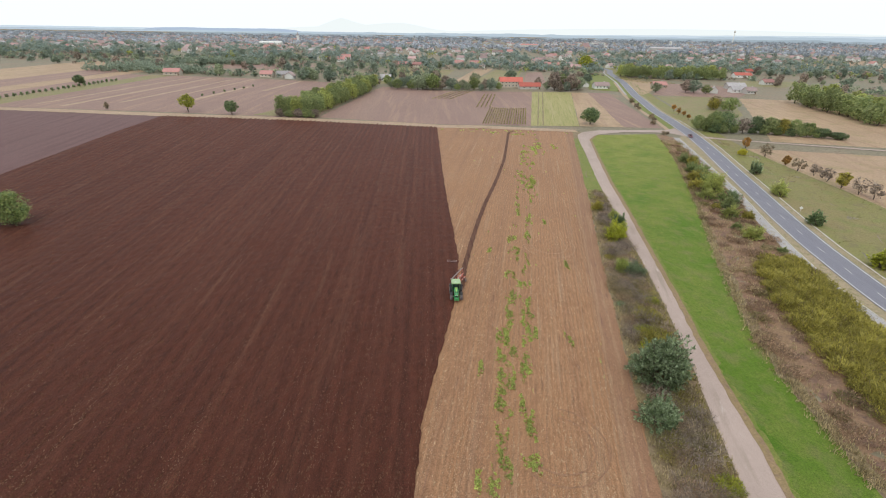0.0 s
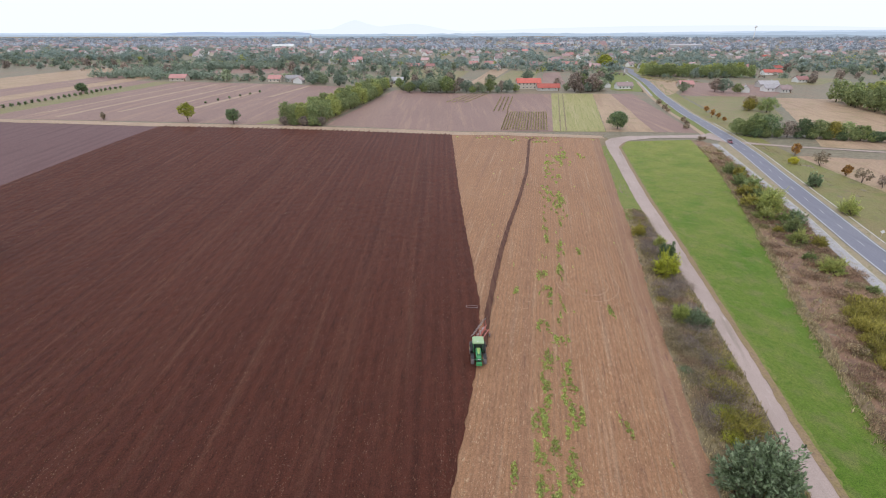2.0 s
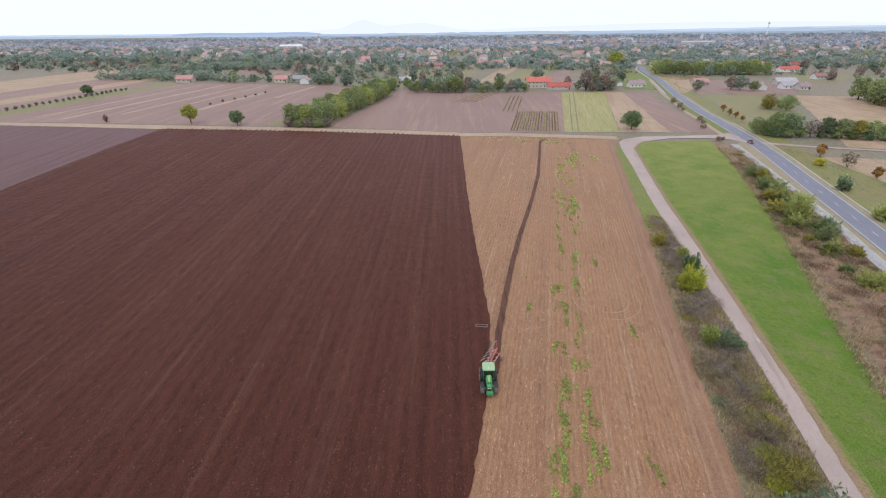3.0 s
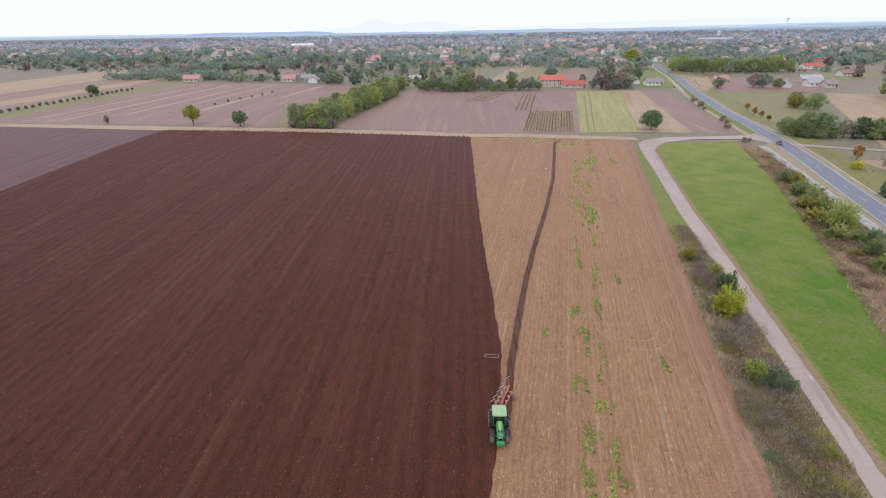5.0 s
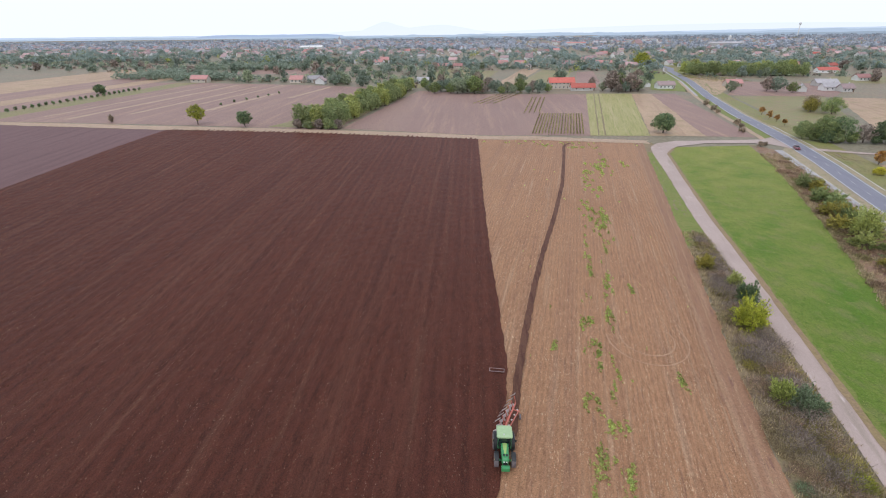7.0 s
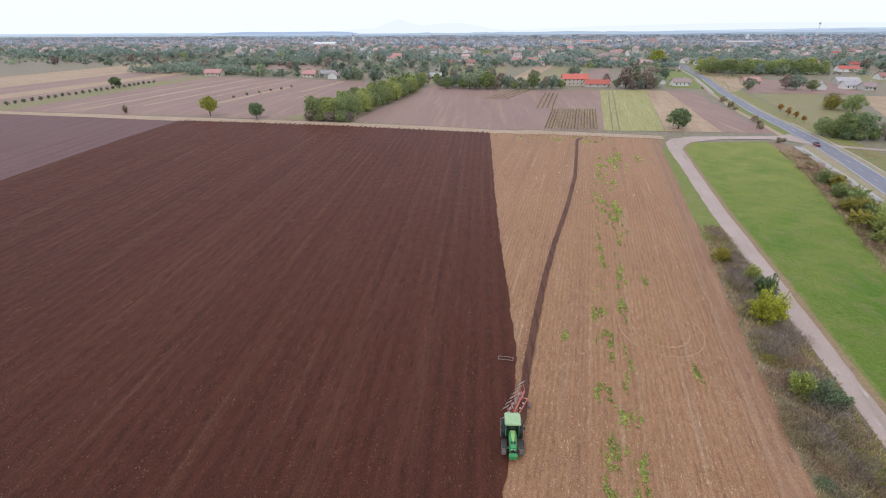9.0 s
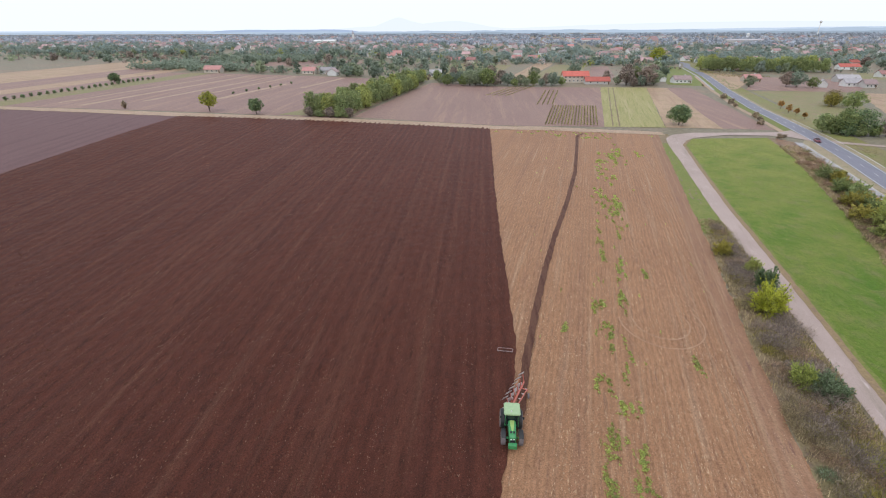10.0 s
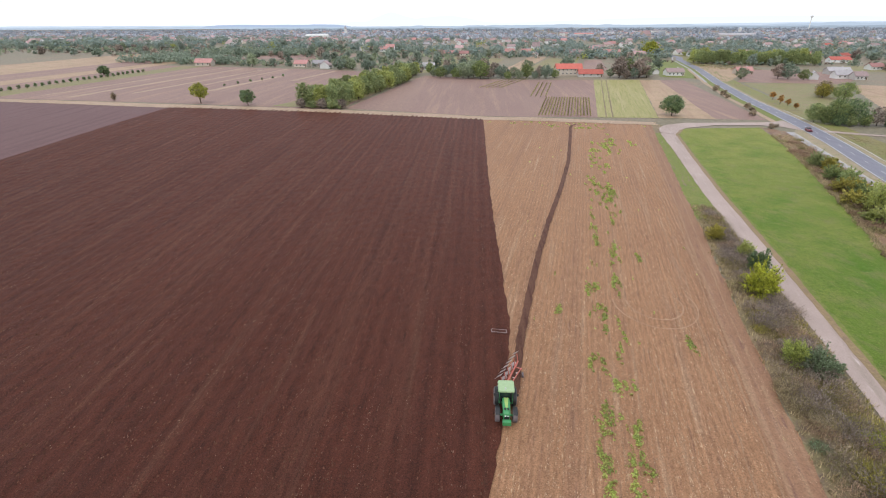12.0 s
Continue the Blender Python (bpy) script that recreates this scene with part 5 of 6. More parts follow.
part("beacon", rod(bmesh.new(), (-0.1, 1.5, 3.1), (-0.1, 1.5, 3.26), 0.07), WALLS[0], tractor, "pale roof beacon")
part("exhaust", rod(bmesh.new(), (0.62, 1.25, 1.2), (0.62, 1.25, 2.95), 0.06), P_BLACK, tractor, "black exhaust stack")
part("air_intake", rod(bmesh.new(), (-0.62, 1.25, 1.2), (-0.62, 1.25, 2.3), 0.07), P_BLACK, tractor)
for s in (-1, 1):
    wheel(tractor, s * 0.98, 0.0, 0.78, 0.52)
    wheel(tractor, s * 1.0, 2.7, 1.0, 0.62)
    part("rear_fender", fender(s * 0.98, 2.7, 0.98, 1.1, 0.25, -10, 150), P_BLACK, tractor, "dark rear fender")
    part("front_fender", fender(s * 0.98, 0.0, 0.78, 0.88, 0.25, 40, 136), P_BLACK, tractor, "black front fender")
    mr = part("mirror_arm", rod(bmesh.new(), (s * 0.85, 1.4, 2.5), (s * 1.25, 1.3, 2.55), 0.025), P_BLACK, tractor)
    part("mirror", box(bmesh.new(), (0.2, 0.05, 0.34), (s * 1.28, 1.3, 2.45), 0.02), P_BLACK, mr)
    part("step", box(bmesh.new(), (0.3, 0.4, 0.06), (s * 0.95, 1.5, 0.75), 0.01), P_BLACK, tractor)
tagged(tractor, "green tractor with a pale roof, ploughing along the stubble edge", "tractor")
TRACTOR = Matrix.Translation((2.3, 90.6, 0.06)) @ Matrix.Rotation(radians(3), 4, "Z")
tractor.matrix_basis = TRACTOR

plough = new("plough")
part("headstock", box(bmesh.new(), (0.9, 0.2, 1.0), (0, 3.75, 1.0), 0.03), P_RED, plough)
for s in (-1, 1):
    part("lift_arm", rod(bmesh.new(), (s * 0.4, 3.0, 0.8), (s * 0.4, 3.75, 0.7), 0.05), P_BLACK, plough)
part("main_beam", rod(bmesh.new(), (-0.1, 3.7, 1.25), (1.95, 9.1, 1.25), 0.11, None, 6), P_RED, plough, "faded red diagonal beam")
part("side_beam", rod(bmesh.new(), (0.55, 3.9, 1.45), (2.25, 7.6, 1.35), 0.07, None, 6), P_RED, plough)
part("cross_beam", rod(bmesh.new(), (1.4, 7.9, 1.3), (2.35, 7.4, 1.3), 0.07, None, 6), P_RED, plough)
for i in range(6):
    f = i / 5
    x, y = -0.5 + 2.2 * f, 4.6 + 4.6 * f
    bt = part("plough_body", rod(bmesh.new(), (x + 0.25, y - 0.1, 1.25), (x + 0.05, y, 0.15), 0.07, None, 6), P_RED, plough)
    for up in (0, 1):
        bm = bmesh.new()
        n = 6
        g = [[bm.verts.new((x - 0.4 + 0.7 * a / n - 0.1 * b, y + 0.1 + 0.45 * a / n + 0.06 * (b - 1.5) ** 2, (0.05 + 0.14 * b if not up else 2.2 - 0.14 * b) + 0.02 * a)) for a in range(n + 1)] for b in range(4)]
        for b in range(3):
            for a in range(n):
                bm.faces.new((g[b][a], g[b][a + 1], g[b + 1][a + 1], g[b + 1][a]))
        bmesh.ops.solidify(bm, geom=bm.faces[:], thickness=0.03)
        part("mouldboard", bm, P_STEEL, bt, "polished steel mouldboard")
    part("upper_leg", rod(bmesh.new(), (x + 0.25, y - 0.1, 1.25), (x + 0.05, y, 2.3), 0.06, None, 6), P_RED, bt)
    part("coulter", turned(bmesh.new(), ((0.2, 0.02), (0.3, 0.14), (0.4, 0.02)), 12, (x + 0.5, y - 0.35)), P_STEEL, bt)
part("gauge_wheel", rod(bmesh.new(), (2.35, 7.5, 0.4), (2.55, 7.5, 0.4), 0.36, None, 16), P_TYRE, plough)
tagged(plough, "reversible plough with faded red frame behind the tractor", "plough")
plough.matrix_basis = TRACTOR

press = new("furrow_press")
bm = bmesh.new()
for y in (-0.45, 0.45):
    rod(bm, (-1.25, y, 0.55), (1.25, y, 0.55), 0.04)
for x in (-1.25, 1.25):
    rod(bm, (x, -0.45, 0.55), (x, 0.45, 0.55), 0.05)
part("press_frame", bm, P_FRAME, press, "dusty pinkish grey frame")
for i in range(9):
    part("press_ring", rod(bmesh.new(), (-1.1 + 0.27 * i, 0, 0.2), (-1.06 + 0.27 * i, 0, 0.2), 0.2, None, 14), P_TYRE, press)
tagged(press, "grey ring roller lying on the ploughed soil", "roller")
press.matrix_basis = Matrix.Translation((1.3, 107.5, 0.12)) @ Matrix.Rotation(radians(-3), 4, "Z") @ Matrix.Diagonal((0.85, 0.8, 0.8, 1))

# ---- road furniture and traffic ----
road_len = float(np.sum(np.hypot(*np.diff(np.array(ROAD), axis=0).T)))
n_dash = 46
pos = along(ROAD, int(road_len / 3))
bm = bmesh.new()
box(bm, (0.14, 3.2, 0.012), (0, 0, 0))
dash_mesh = finish(bm, "lane_dash", M_WHITE_LINE)
for i in range(26, 26 + 4 * n_dash, 4):
    a, b = pos[i], pos[i + 1]
    ob = new("lane_dash", dash_mesh)
    ob.parent = road
    ob.matrix_basis = Matrix.Translation(((a[0] + b[0]) / 2, (a[1] + b[1]) / 2, 0.212)) @ Matrix.Rotation(math.atan2(b[1] - a[1], b[0] - a[0]) - math.pi / 2, 4, "Z")
for d in (-3.3, 3.3):
    e = strip("edge_line", offset(ROAD[:14], d - 0.11), offset(ROAD[:14], d + 0.11), M_WHITE_LINE, 0.208, 120, 2)
    e.parent = road
    for key in ("label", "category", "kind"):
        if key in e:
            del e[key]

sign = new("road_sign")
part("post", rod(bmesh.new(), (0, 0, 0), (0, 0, 2.6), 0.035), P_STEEL, sign)
part("sign_plate", box(bmesh.new(), (0.75, 0.03, 0.75), (0, -0.05, 2.5), 0.01, Matrix.Rotation(radians(45), 4, "Y")), WALLS[0], sign, "white diamond sign plate")
tagged(sign, "white road sign on a post beside the road", "road sign")
sign.matrix_basis = pose(104.2, 145.3, 0.08, 0, 0, -20)

P_CAR = plain("red_car_paint", (0.16, 0.03, 0.045), 0.3, wear=0.1, spec=0.5)
car = new("car")
part("body", taper(bmesh.new(), ((-2.1, 0.72, 0.35, 0.75, 0.1), (-1.9, 0.85, 0.25, 0.86, 0.12), (-0.7, 0.87, 0.25, 0.98, 0.12), (1.6, 0.87, 0.25, 1.0, 0.12), (2.05, 0.8, 0.35, 0.9, 0.12))), P_CAR, car, "dark red body")
part("windows", taper(bmesh.new(), ((-0.9, 0.7, 0.95, 1.05, 0.05), (-0.2, 0.66, 0.95, 1.4, 0.1), (1.1, 0.66, 0.95, 1.42, 0.1), (1.75, 0.7, 0.95, 1.05, 0.05))), P_GLASS, car)
part("roof", box(bmesh.new(), (1.15, 1.2, 0.06), (0, 0.45, 1.44), 0.02), P_CAR, car)
for s in (-1, 1):
    for y in (-1.3, 1.3):
        wl = part("wheel", rod(bmesh.new(), (s * 0.72, y, 0.32), (s * 0.9, y, 0.32), 0.32, None, 16), P_TYRE, car)
        part("hubcap", rod(bmesh.new(), (s * 0.9, y, 0.32), (s * 0.92, y, 0.32), 0.2, None, 12), P_STEEL, wl)
    part("headlight", box(bmesh.new(), (0.3, 0.06, 0.14), (s * 0.55, -2.08, 0.66), 0.02), WALLS[0], car)
tagged(car, "dark red car driving on the asphalt road", "car")
car.matrix_basis = Matrix.Translation((122.6, 263.0, 0.2)) @ Matrix.Rotation(radians(-11), 4, "Z")

# ---- dry scrub of the hedge, the bank and the verges ----
def between(a, b, y, f):
    """A point at f of the way across between two lines at y."""
    xa, xb = (float(np.interp(y, [p[1] for p in e], [p[0] for p in e])) for e in (a, b))
    return xa + (xb - xa) * f, y


def broom(name, seed, height, width, material, n, wide, label, category="bush", group="", droop=0.5):
    """A twiggy shrub: thin stems fanning out from the ground, and many fine upright sprays."""
    r = np.random.default_rng(seed)
    top = new(name)
    bm = bmesh.new()
    ends = []
    for k in range(5):
        a, q = r.uniform(0, 6.28), r.uniform(0.15, 0.5) * width
        e = Vector((q * math.cos(a), q * math.sin(a), height * r.uniform(0.55, 0.95)))
        rod(bm, (0.3 * e.x, 0.3 * e.y, -0.05), e, 0.03, 0.01, 4)
        ends.append(e)
    part("woody_base", bm, M_TWIG, top)
    a, q = r.uniform(0, 6.28, n), 0.5 * width * np.sqrt(r.uniform(0, 1, n)) * r.uniform(0.75, 1.1, n)
    lump = 0.6 + 0.4 * np.sin(3 * a + seed) * np.sin(1.7 * q + seed)
    top_z = height * (1 - 0.55 * (2 * q / width) ** 2) * (0.55 + 0.45 * lump)
    z = top_z * r.uniform(0.05, 0.75, n)
    p = np.c_[q * np.cos(a), q * np.sin(a), z]
    d = np.c_[np.cos(a) * q / width + r.normal(0, droop, n), np.sin(a) * q / width + r.normal(0, droop, n), r.uniform(0.15, 0.9, n)]
    d /= np.linalg.norm(d, axis=1)[:, None]
    w = np.cross(d, r.normal(0, 0.35, (n, 3)) + (0, 0, 1))
    w *= (wide * r.uniform(0.5, 1.4, n) / (np.linalg.norm(w, axis=1) + 1e-9))[:, None]
    ln = (height * r.uniform(0.18, 0.42, n))[:, None]
    v = np.stack([p - 0.5 * w, p + d * ln * 0.5 + w, p + d * ln, p + d * ln * 0.5 - 0.6 * w], 1).reshape(-1, 3)
    part("foliage", mesh("foliage", v, np.arange(4 * n).reshape(-1, 4), material), material, top)
    return tagged(top, label, category, group)


dry = []
for i, (lm, hh, w, lab) in enumerate(((L_MAUVE, 1.7, 4.2, "bare grey-brown"), (L_BROWN, 1.4, 3.8, "withered brown"), (L_MAUVE, 2.0, 3.8, "tall bare grey"), (L_STRAWY, 0.9, 3.2, "straw-coloured"), (L_MAUVE, 1.5, 4.6, "tangled grey-brown"), (L_RUSSET, 1.5, 3.6, "reddish brown"), (L_OLIVE, 1.2, 3.4, "olive"), (L_GRASS, 1.2, 4.2, "tangled dull green"))):
    dry.append(broom("dry_shrub", 300 + i, hh, w, lm, 560, 0.029, lab + " scrub in the strip beside the gravel track", "bush", "dry scrub", 0.75))
for i, (x, y, s) in enumerate(((36.2, 80.2, 0.9), (37.2, 77.8, 1.4), (35.4, 76.0, 0.7), (41.3, 91.5, 0.7), (38.4, 85.6, 1.15), (34.6, 47.5, 0.8))):
    stand(broom("shrub", 352 + i, 1.9, 4.6, L_YELLOW if i not in (1, 4) else L_OLIVE, 1500, 0.05, "low yellow-green bush beside the track", "bush", "hedge bushes", 0.6), x, y, 0.0, s)
for i, (x, y, s, lm, lab) in enumerate(((42.4, 110.6, 1.1, L_RUSSET, "reddish purple bare"), (40.6, 108.4, 0.8, L_MAUVE, "bare mauve"), (36.3, 99.2, 0.9, L_STRAWY, "straw-coloured dry"), (36.0, 96.4, 1.0, L_STRAWY, "straw-coloured dry"), (37.3, 93.4, 0.8, L_STRAWY, "withered straw-coloured"), (34.9, 90.2, 0.5, L_GREY, "low pale green"), (38.9, 112.4, 0.6, L_OLIVE, "low olive"))):
    stand(broom("shrub", 360 + i, 1.8, 4.2, lm, 1200, 0.04, lab + " shrub in the hedge", "bush", "hedge bushes", 0.8), x, y, 0.0, s)
rng = random.Random(77)
places = []
for i in range(300):
    y = 42 + 122 * rng.random() ** 0.95
    f = rng.uniform(0.2 + 0.3 * max(0.0, (y - 115) / 50), 0.8)
    x, y = between(STUB, TRK_L, y, f)
    places.append((x, y, rng.uniform(0.65, 1.3) * (1 - 0.3 * max(0.0, (y - 125) / 40))))
grow(dry, places, 8, 0.2)
bank_dry = [broom("bank_scrub", 310 + i, hh, w, lm, 480, 0.072, lab + " scrub on the bank below the road", "bush", "bank scrub") for i, (lm, hh, w, lab) in enumerate(((L_RUSSET, 1.2, 3.8, "russet brown"), (L_RUSSET, 1.3, 4.6, "tangled russet"), (L_STRAWY, 0.9, 3.4, "straw-coloured"), (L_RUSSET, 0.9, 4.4, "low russet brown"), (L_RUSSET, 0.8, 3.2, "low russet"), (L_GRASS, 0.9, 3.6, "dull green")))]
places = []
for i in range(220):
    y = 55 + 190 * rng.random() ** 1.15
    x, y = between(GREEN, DITCH, y, rng.uniform(0.04, 0.93))
    places.append((x, y, rng.uniform(0.7, 1.3)))
grow(bank_dry, places, 9, 0.2)
thick = [broom("thicket_bush", 320 + i, hh, 4.6, lm, 600, 0.095, lab + " bush in the dense thicket on the bank", "bush", "thicket", 0.45) for i, (lm, hh, lab) in enumerate(((L_THICKET, 2.6, "brownish olive"), (L_OLIVE, 2.4, "yellowish olive"), (L_THICKET, 2.6, "brownish olive"), (L_THICKET, 2.9, "tall olive"), (L_OLIVE, 2.2, "low olive")))]
places = []
THICK_W = [(63, 56), (63.7, 66.3), (64.3, 74.8), (66, 87.5), (68.5, 98.9), (72.5, 109), (75.5, 112)]
THICK_E = [(74, 56), (75.5, 66), (77.5, 78.8), (80, 90), (81.5, 99), (82.6, 107), (83, 112)]
for k in range(20):
    for m in range(9):
        y = 56 + 2.9 * k + rng.uniform(-1.1, 1.1)
        x, y = between(THICK_W, THICK_E, y, (m + rng.uniform(0.1, 0.9)) / 9)
        places.append((x, y, rng.uniform(0.75, 1.1)))
grow(thick, places, 10, 0.2)
edge_bush = [twiggy("bank_bush", 330 + i, 2.7, 4.8, lm, 130, 14, 0.22, lab + " bush on the bank", "bank bushes", 1.7) for i, (lm, lab) in enumerate(((L_THICKET, "olive"), (L_GREEN, "green"), (L_POPLAR, "light green"), (L_LIME, "yellowish green")))]
places = [(between(GREEN, DITCH, y, f)[0], y, s) for y, f, s in ((150, 0.3, .8), (158, .55, 1.2), (172, .45, 1.3), (178, .7, 1.4), (183, .5, 1.2), (193, .6, 1.4), (198, .35, 1.1), (209, .6, 1.2), (141, .75, 1.0), (133, .45, .8), (118, .85, .7))]
places += [(84, 160, 1.6), (86.5, 172, 1.7), (91, 177, 1.6), (86, 151, 1.4), (83, 143, 1.3), (89, 182, 1.5), (94, 194, 1.5), (97, 209, 1.4)]
grow(edge_bush, places, 11, 0.2)
corner = [plant("corner_shrub", 340 + i, 2.2, 3.2, 0.1, L_BROWN, 300, 0.35, "low", 7, 3, "brown shrub by the road junction", "bush", "junction shrubs") for i in range(2)]
grow(corner, [(111, 268, 1), (114, 271, .8), (117, 300, 1.2), (122, 312, 1.0), (124, 322, 1.3), (131, 372, 1.5), (135, 395, 1.6), (129, 360, 1.1)], 12)

# ---- weeds on the stubble ----
weeds = []
for i in range(5):
    r = np.random.default_rng(400 + i)
    lobes = [(r.normal(0, 0.22), r.normal(0, 0.85), 0.12, r.uniform(0.18, 0.4), 0.6) for _ in range(12)]
    p, q = crown_points(r, lobes, 170, 0.2)
    p[:, 2] = np.abs(p[:, 2])
    v, f = leaf_quads(r, p, q, 0.14, 1.9)
    weeds.append(tagged(new("weed_patch", mesh("weed_patch", v, f, L_WEED)), "patch of bright green weeds growing on the stubble", "weeds", "weed patches"))
A = [(20.8, 150.3), (20.3, 142.6), (17.0, 123.1), (17.3, 116.0), (16.8, 111.1), (14.1, 102.6), (15.9, 98.3), (14.3, 94.5), (13.7, 91.6), (12.1, 85.5), (11.9, 82.5), (11.6, 79.7), (10.0, 77.3), (11.6, 77.1), (11.8, 73.8),
     (9.6, 71.3), (9.3, 67.7), (10.1, 65.7), (10.9, 65.1), (8.6, 62.4), (8.9, 60.6), (8.2, 55.7), (7.9, 50.8), (8.2, 49.5), (7.3, 45.8), (4.6, 46.7), (6.5, 68.9), (10.3, 115.4)]
B = [(31.5, 222), (27.5, 168.6), (30.0, 175.6), (22.5, 135.8), (20.9, 125.3), (17.5, 105.1), (16.2, 90.0), (16.0, 86.8), (14.9, 82.2), (15.8, 80.9), (16.1, 79.1), (14.6, 77.6), (13.9, 72.4), (13.1, 70.1), (13.6, 68.7),
     (12.5, 60.3), (12.3, 58.0), (12.3, 56.4), (11.5, 51.1), (12.3, 49.4), (21.7, 77.8), (27.8, 109.2), (27.4, 135.3)]
rng = random.Random(3)
places = [(x + rng.gauss(0, 0.45), y + rng.gauss(0, 0.9), rng.uniform(0.55, 1.05)) for x, y in A + B for k in range(3)]
for i in range(130):
    y = rng.uniform(60, 240)
    x = float(np.interp(y, [60, 100, 135, 170, 240], [10, 15.2, 19.5, 25.5, 36])) + rng.choice((-0.9, 1.9)) * (1 + y / 300) + rng.gauss(0, 0.6)
    if noise.noise((x / 9, y / 9, 2.0)) > -0.1:
        places.append((x, y, rng.uniform(0.3, 0.85)))
places += [(20.4 + 0.168 * (y - 122) + 0.2 * math.sin(y), y, 0.85) for y in np.arange(122.0, 176.0, 2.1) if noise.noise((y * 0.21, 3.0, 1.0)) > 0.02]
for cx, cy, sx, sy, n in ((37.5, 228, 1.6, 5, 26), (41, 237, 1.6, 4, 14), (36.3, 262, 4.0, 1.6, 14), (47.8, 235, 1.0, 4, 6), (26.4, 177, 1.0, 7, 26), (29.6, 174, 0.8, 5, 22), (31.3, 208, 1.2, 10, 18), (21, 265, 3, 1.2, 6)):
    places += [(rng.gauss(cx, sx), rng.gauss(cy, sy), rng.uniform(0.5, 0.95)) for k in range(n)]
for i in range(26):
    x = rng.uniform(-6, 62)
    places.append((x, 271 - 0.02 * x + rng.uniform(-3, 3.5), rng.uniform(0.4, 0.9)))
for i in range(40):
    places.append((rng.uniform(6, 44), rng.uniform(45, 240), rng.uniform(0.2, 0.45)))
kept = [q for q in places if q[0] < between(STUB, STUB, q[1], 0)[0] - 1 or q[1] > 160]
kept.sort(key=lambda q: q[1])
far_weeds = kept[290:]
grow(weeds, kept[:290], 13, 0.1, False)
r = np.random.default_rng(409)
lobes = [(x + r.normal(0, 0.3 * s), y + r.normal(0, 0.9 * s), 0.1, s * r.uniform(0.18, 0.4), 0.6) for x, y, s in far_weeds for k in range(9)]
p, q = crown_points(r, lobes, 14 * len(lobes), 0.2)
p[:, 2] = np.abs(p[:, 2]) + np.array([rise(a, c) for a, c in p[:, :2]])
v, f = leaf_quads(r, p, q, 0.17, 1.7)
tagged(new("far_weeds", mesh("far_weeds", v, f, L_WEED)), "scattered light green weeds on the far stubble", "weeds", kind="stuff")

# ---- vine rows, crop lines ----
L_VINE = leafy("vine_leaves", (0.33, 0.29, 0.12), (0.42, 0.36, 0.17), (0.28, 0.26, 0.1), 0.5)
def vine_row(x0, y0, x1, y1, seed):
    top = new("vine_row")
    r = np.random.default_rng(seed)
    n = int(math.hypot(x1 - x0, y1 - y0) / 1.6)
    pts = np.c_[np.linspace(x0, x1, n), np.linspace(y0, y1, n)]
    keep = r.uniform(size=n) > 0.05
    lobes = [(x + r.normal(0, 0.1), y, 0.6, 0.33, 0.9) for x, y in pts[keep]]
    p, q = crown_points(r, lobes, 26 * len(lobes), 0.7, 0.35)
    v, f = leaf_quads(r, p, q, 0.24)
    part("foliage", mesh("foliage", v, f, L_VINE), L_VINE, top)
    bm = bmesh.new()
    for x, y in pts[::5]:
        rod(bm, (x, y, 0), (x, y, 1.5), 0.035, None, 5)
    part("stakes", bm, M_TWIG, top)
    tagged(top, "row of olive-green vines on stakes", "vines", "vine rows")


for i in range(17):
    vine_row(17.5 + 1.5 * i, 291, 25.5 + 1.5 * i, 352, 500 + i)
for i in range(4):
    vine_row(16.5 + 2.9 * i, 356, 25.5 + 2.9 * i, 428, 520 + i)
for i in range(4):
    vine_row(-16 + 4.5 * i, 395, 6 + 4.5 * i, 462, 530 + i)
for i in range(9):
    vine_row(196 + 4.2 * i, 548, 186 + 4.2 * i, 610, 540 + i)
for x0, x1, w in ((48.5, 73.5, 0.35), (51.5, 77, 0.4)):
    strip("crop_line", [(x0 - w, 289.5), (x1 - w, 452)], [(x0 + w, 289.5), (x1 + w, 452)], M_DRYGRASS, 0.17, 60, 2, 0, 0.15, "darker wheel line through the crop", "wheel track")

# ---- wheel marks on the stubble ----
M_RING = earth("brushed_straw", (0.37, 0.23, 0.145), (0.34, 0.205, 0.125), (0.47, 0.33, 0.21), 0.2, 3.0, (0.56, 0.72), bump=0.5)


def ring_mark(cx, cy, rx, ry, a0, a1, w, material=M_RING, label="faint pale wheel mark turning on the stubble"):
    pa = [(cx + (rx - w) * math.cos(a0 + (a1 - a0) * i / 30), cy + (ry - w) * math.sin(a0 + (a1 - a0) * i / 30)) for i in range(31)]
    pb = [(cx + (rx + w) * math.cos(a0 + (a1 - a0) * i / 30), cy + (ry + w) * math.sin(a0 + (a1 - a0) * i / 30)) for i in range(31)]
    strip("wheel_mark", pa, pb, material, 0.1, 60, 2, 0, 0.04, label, "wheel track")


for r in (6.3, 4.2):
    ring_mark(25.6, 118.6, r, r * 1.15, radians(175), radians(385), 0.12)
for r in (6.3, 4.6):
    ring_mark(15.8, 53.5, r, 1.06 * r, radians(-135), radians(80), 0.12, M_EDGE_SOIL, "faint dark wheel mark turning on the stubble")
for d, w in ((1.5, 0.12), (3.3, 0.2), (4.1, 0.1), (6.4, 0.1)):
    a = [(x - d, y) for x, y in STUB[1:]]
    strip("wheel_mark", [(x - w, y) for x, y in a], [(x + w, y) for x, y in a], M_FAINT, 0.08, 160, 2, 0, 0.09, "faint pale wheel line along the stubble's edge", "wheel track")

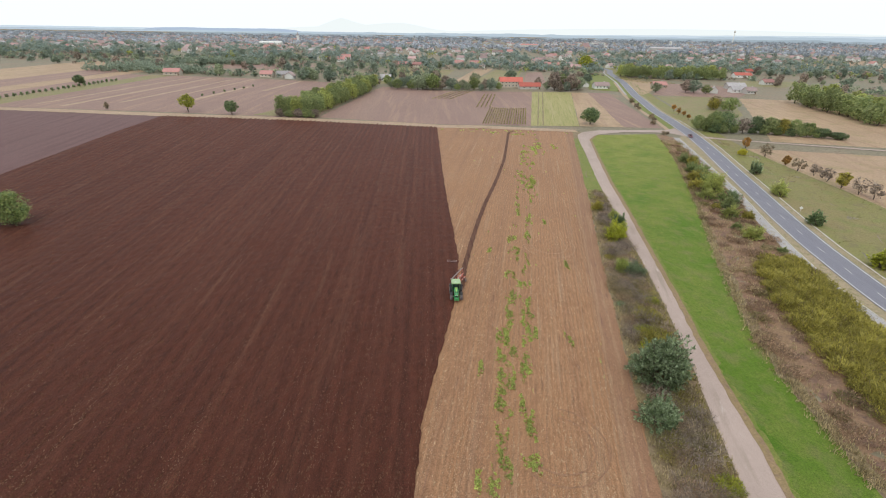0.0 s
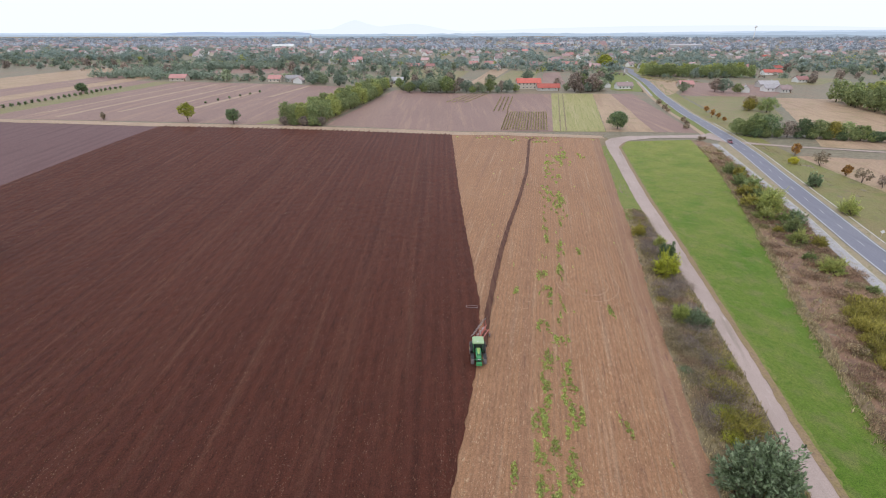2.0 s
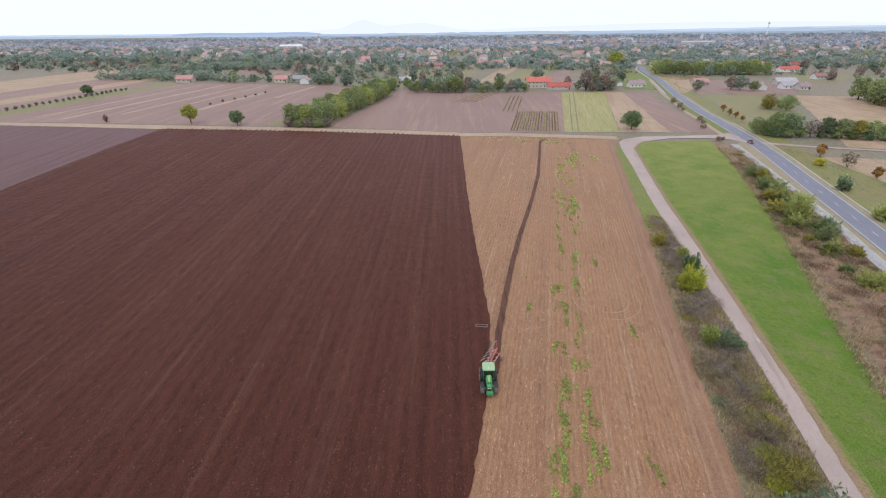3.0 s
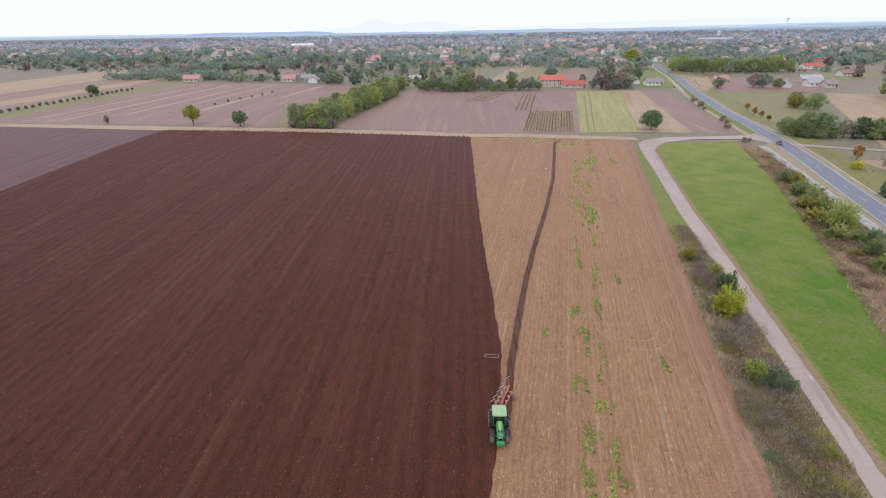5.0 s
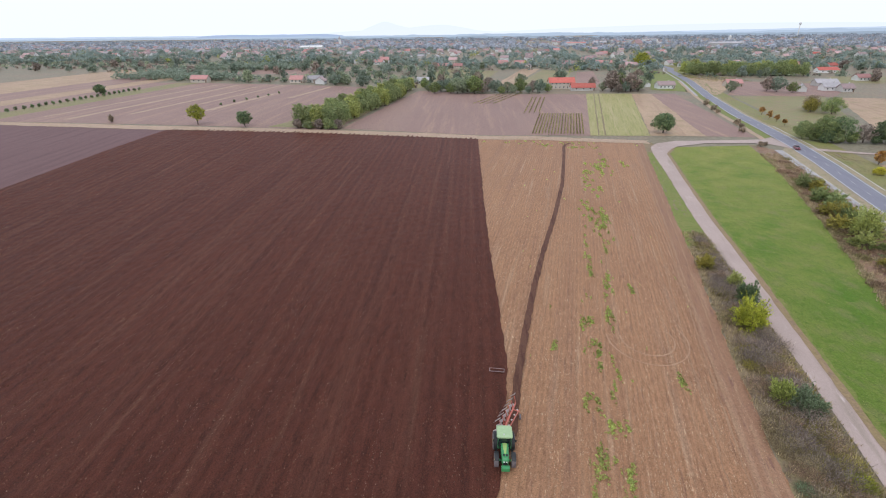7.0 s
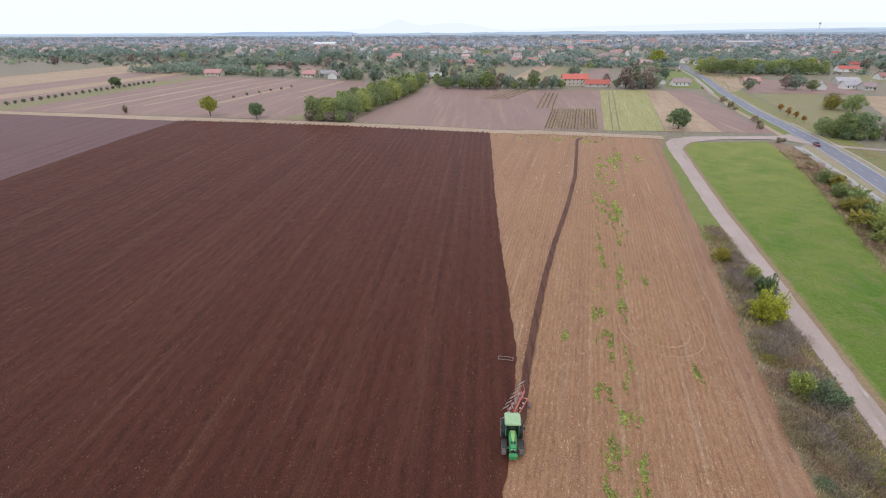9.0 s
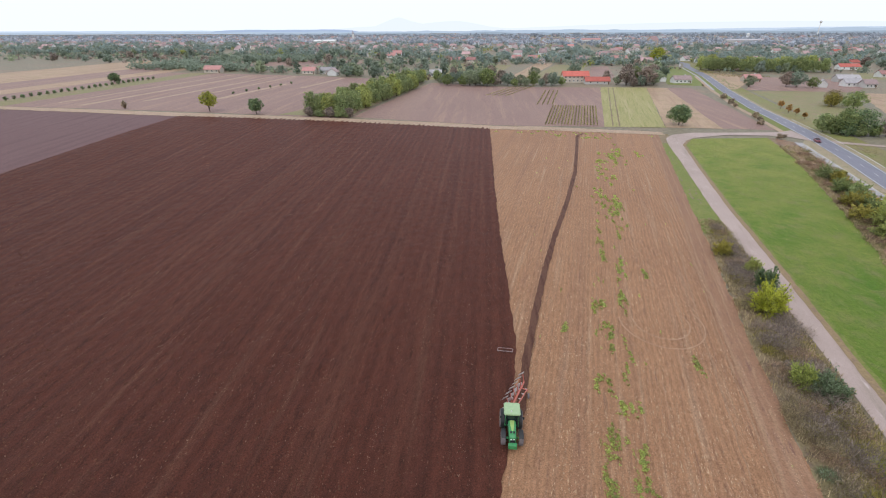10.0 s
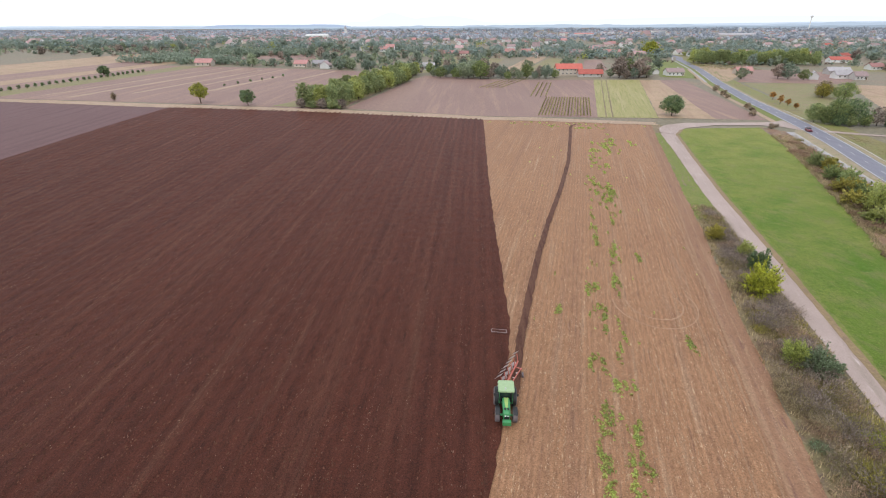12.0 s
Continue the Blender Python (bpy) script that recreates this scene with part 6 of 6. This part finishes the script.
# ---- straw, clods and stones ----
L_MEADOW = leafy("meadow_blades", (0.26, 0.27, 0.09), (0.33, 0.32, 0.13), (0.2, 0.23, 0.06), 0.5)
M_DULLSTRAW = plain("dull_straw", (0.36, 0.225, 0.16), 0.9, wear=0.5, scale=0.5, spec=0.1)
def scatter(name, seed, pts, size, long, flat, material, label, category):
    """Small lumps or straws lying on the land: many tiny tents, each with a ridge."""
    r = np.random.default_rng(seed)
    n = len(pts)
    a = r.normal(math.pi / 2 + (0.05 if "soil" in label else -0.12), 0.22, n) if long > 1.5 else r.uniform(0, 6.28, n)
    s = size * r.uniform(0.5, 1.5, n)
    d = np.c_[np.cos(a), np.sin(a)] * (s * long)[:, None] * 0.5
    w = np.c_[-np.sin(a), np.cos(a)] * s[:, None] * 0.5
    z = np.array([rise(x, y) for x, y in pts]) + r.uniform(0.06, 0.1, n) + (0.15 if "clod" in name or "dark" in label else 0.0)
    c = np.asarray(pts)
    quad = [np.c_[c - d - w, z - 0.05], np.c_[c + d - w, z - 0.05], np.c_[c + d + w, z - 0.05], np.c_[c - d + w, z - 0.05], np.c_[c - 0.7 * d, z + s * flat], np.c_[c + 0.7 * d, z + s * flat]]
    v = np.stack(quad, 1).reshape(-1, 3)
    f = []
    for i in range(n):
        o = 6 * i
        f += [(o, o + 1, o + 5, o + 4), (o + 2, o + 3, o + 4, o + 5), (o, o + 4, o + 3), (o + 1, o + 2, o + 5)]
    tagged(new(name, mesh(name, v, f, material)), label, category, kind="stuff")


r = np.random.default_rng(9)
pts = []
while len(pts) < 24000:
    y = 42 + 170 * r.uniform() ** 1.7
    xa, xb = between(EDGE, STUB, y, 0.0)[0], between(EDGE, STUB, y, 1.0)[0]
    x = r.uniform(xa + 0.5, xb - 0.3)
    u = x - 0.14 * y
    u = 0.76 * round(u / 0.76) + r.normal(0, 0.11)
    x = u + 0.14 * y if r.uniform() < 0.8 else x
    if xa + 0.4 < x < xb - 0.3 and noise.noise((u * 0.35, y * 0.06, 0.0)) > -0.3 + 0.5 * r.uniform():
        pts.append((x, y))
scatter("straw", 1, pts, 0.04, 3.4, 0.4, M_STRAW, "pale straw lying in rows on the stubble", "straw")
pts = []
while len(pts) < 28000:
    y = 42 + 190 * r.uniform() ** 1.6
    xe = between(EDGE, EDGE, y, 0)[0] - 0.3
    gap, wide = (2.2, 0.32) if r.uniform() < 0.55 else (0.55, 0.2)
    x = min(xe, gap * round((r.uniform(max(-150, -20 - 1.1 * y), xe) + 0.05 * y) / gap) + r.normal(0, wide) - 0.05 * y)
    pts.append((x, y))
scatter("soil_clods", 2, pts, 0.115, 1.6, 0.6, M_SOILCLOD, "lumps of turned soil on the ploughed field", "soil")
pts = []
while len(pts) < 16000:
    y = 42 + 215 * r.uniform() ** 1.35
    xe = between(EDGE, EDGE, y, 0)[0] - 0.3
    x = min(xe, 1.1 * round((r.uniform(max(-150, -20 - 1.1 * y), xe) + 0.05 * y) / 1.1) + r.normal(0, 0.2) - 0.05 * y)
    if noise.noise(((x + 0.05 * y) * 0.42, y * 0.012, 4.0)) > 0.16 or r.uniform() < 0.08:
        pts.append((x, y))
scatter("turned_straw", 3, pts, 0.038, 3.0, 0.5, M_DULLSTRAW, "bits of dull straw on the dark ploughed soil", "straw")
pts = [between(STUB, TRK_L, y, f) for y, f in zip(42 + 125 * r.uniform(size=2600) ** 1.1, r.uniform(0, 1, 2600))]


def tufts(name, seed, pts, material, size, tall, label):
    """Uncountable grass tufts: upright blades."""
    r = np.random.default_rng(seed)
    vs = []
    for x, y in pts:
        z = rise(x, y) + 0.05
        for k in range(5):
            a, h = r.uniform(0, 6.28), tall * r.uniform(0.5, 1.3)
            dx, dy = math.cos(a), math.sin(a)
            bx, by = x + r.normal(0, 0.2), y + r.normal(0, 0.2)
            vs += [(bx - dy * size, by + dx * size, z - 0.05), (bx + dy * size, by - dx * size, z - 0.05), (bx + dx * h * 0.5, by + dy * h * 0.5, z + h)]
    tagged(new(name, mesh(name, vs, np.arange(len(vs)).reshape(-1, 3), material)), label, "grass", kind="stuff")


tufts("dry_grass_tufts", 4, pts, L_STRAWY, 0.07, 0.55, "dry straw-coloured grass tufts beside the track")
pts = [between(STUB, TRK_L, y, f) for y, f in zip(42 + 120 * r.uniform(size=1800) ** 1.1, r.uniform(0.35, 0.97, 1800))]
tufts("green_grass_tufts", 5, pts, L_OLIVE, 0.07, 0.45, "olive grass tufts beside the gravel track")
pts = [between(GREEN, DITCH, y, f) for y, f in zip(50 + 205 * r.uniform(size=3000) ** 1.2, r.uniform(0, 0.98, 3000))]
pts += [between(GREEN, DITCH, y, f) for y, f in zip(48 + 205 * r.uniform(size=2200) ** 1.2, 0.03 * r.normal(size=2200))]
tufts("bank_grass_tufts", 6, pts, L_STRAWY, 0.08, 0.55, "dry grass tufts on the bank")
pts = [(x + 2.2 * r.normal(), float(np.interp(x, [-420, -163, -73, -31, 15, 67], [268, 265, 273.8, 280.8, 281.8, 274.5])) + r.choice((-2.6, 2.4)) + 0.5 * r.normal()) for x in r.uniform(-260, 67, 900)]
tufts("track_grass_tufts", 7, pts, L_STRAWY, 0.12, 0.25, "dry grass along the farm track")
pts = []
while len(pts) < 2500:
    y = 60 + 205 * r.uniform()
    if r.uniform() < ((y - 60) / 205) ** 1.3:
        pts.append(between(TRK_R, GREEN, y, r.uniform(0.08, 0.95)))
tufts("meadow_grass_tufts", 9, pts, L_MEADOW, 0.09, 0.08, "yellowing tufts of grass in the mown meadow")
ROAD_E = offset(ROAD[:12], 6.0)
pts = [(float(np.interp(y, [p[1] for p in ROAD_E], [p[0] for p in ROAD_E])) * (1 - f) + 137 * f, y) for y, f in zip(r.uniform(90, 265, 1400), r.uniform(0, 1, 1400))]
tufts("verge_grass_tufts", 8, pts, L_GRASS, 0.1, 0.1, "rough grass tufts beyond the road")
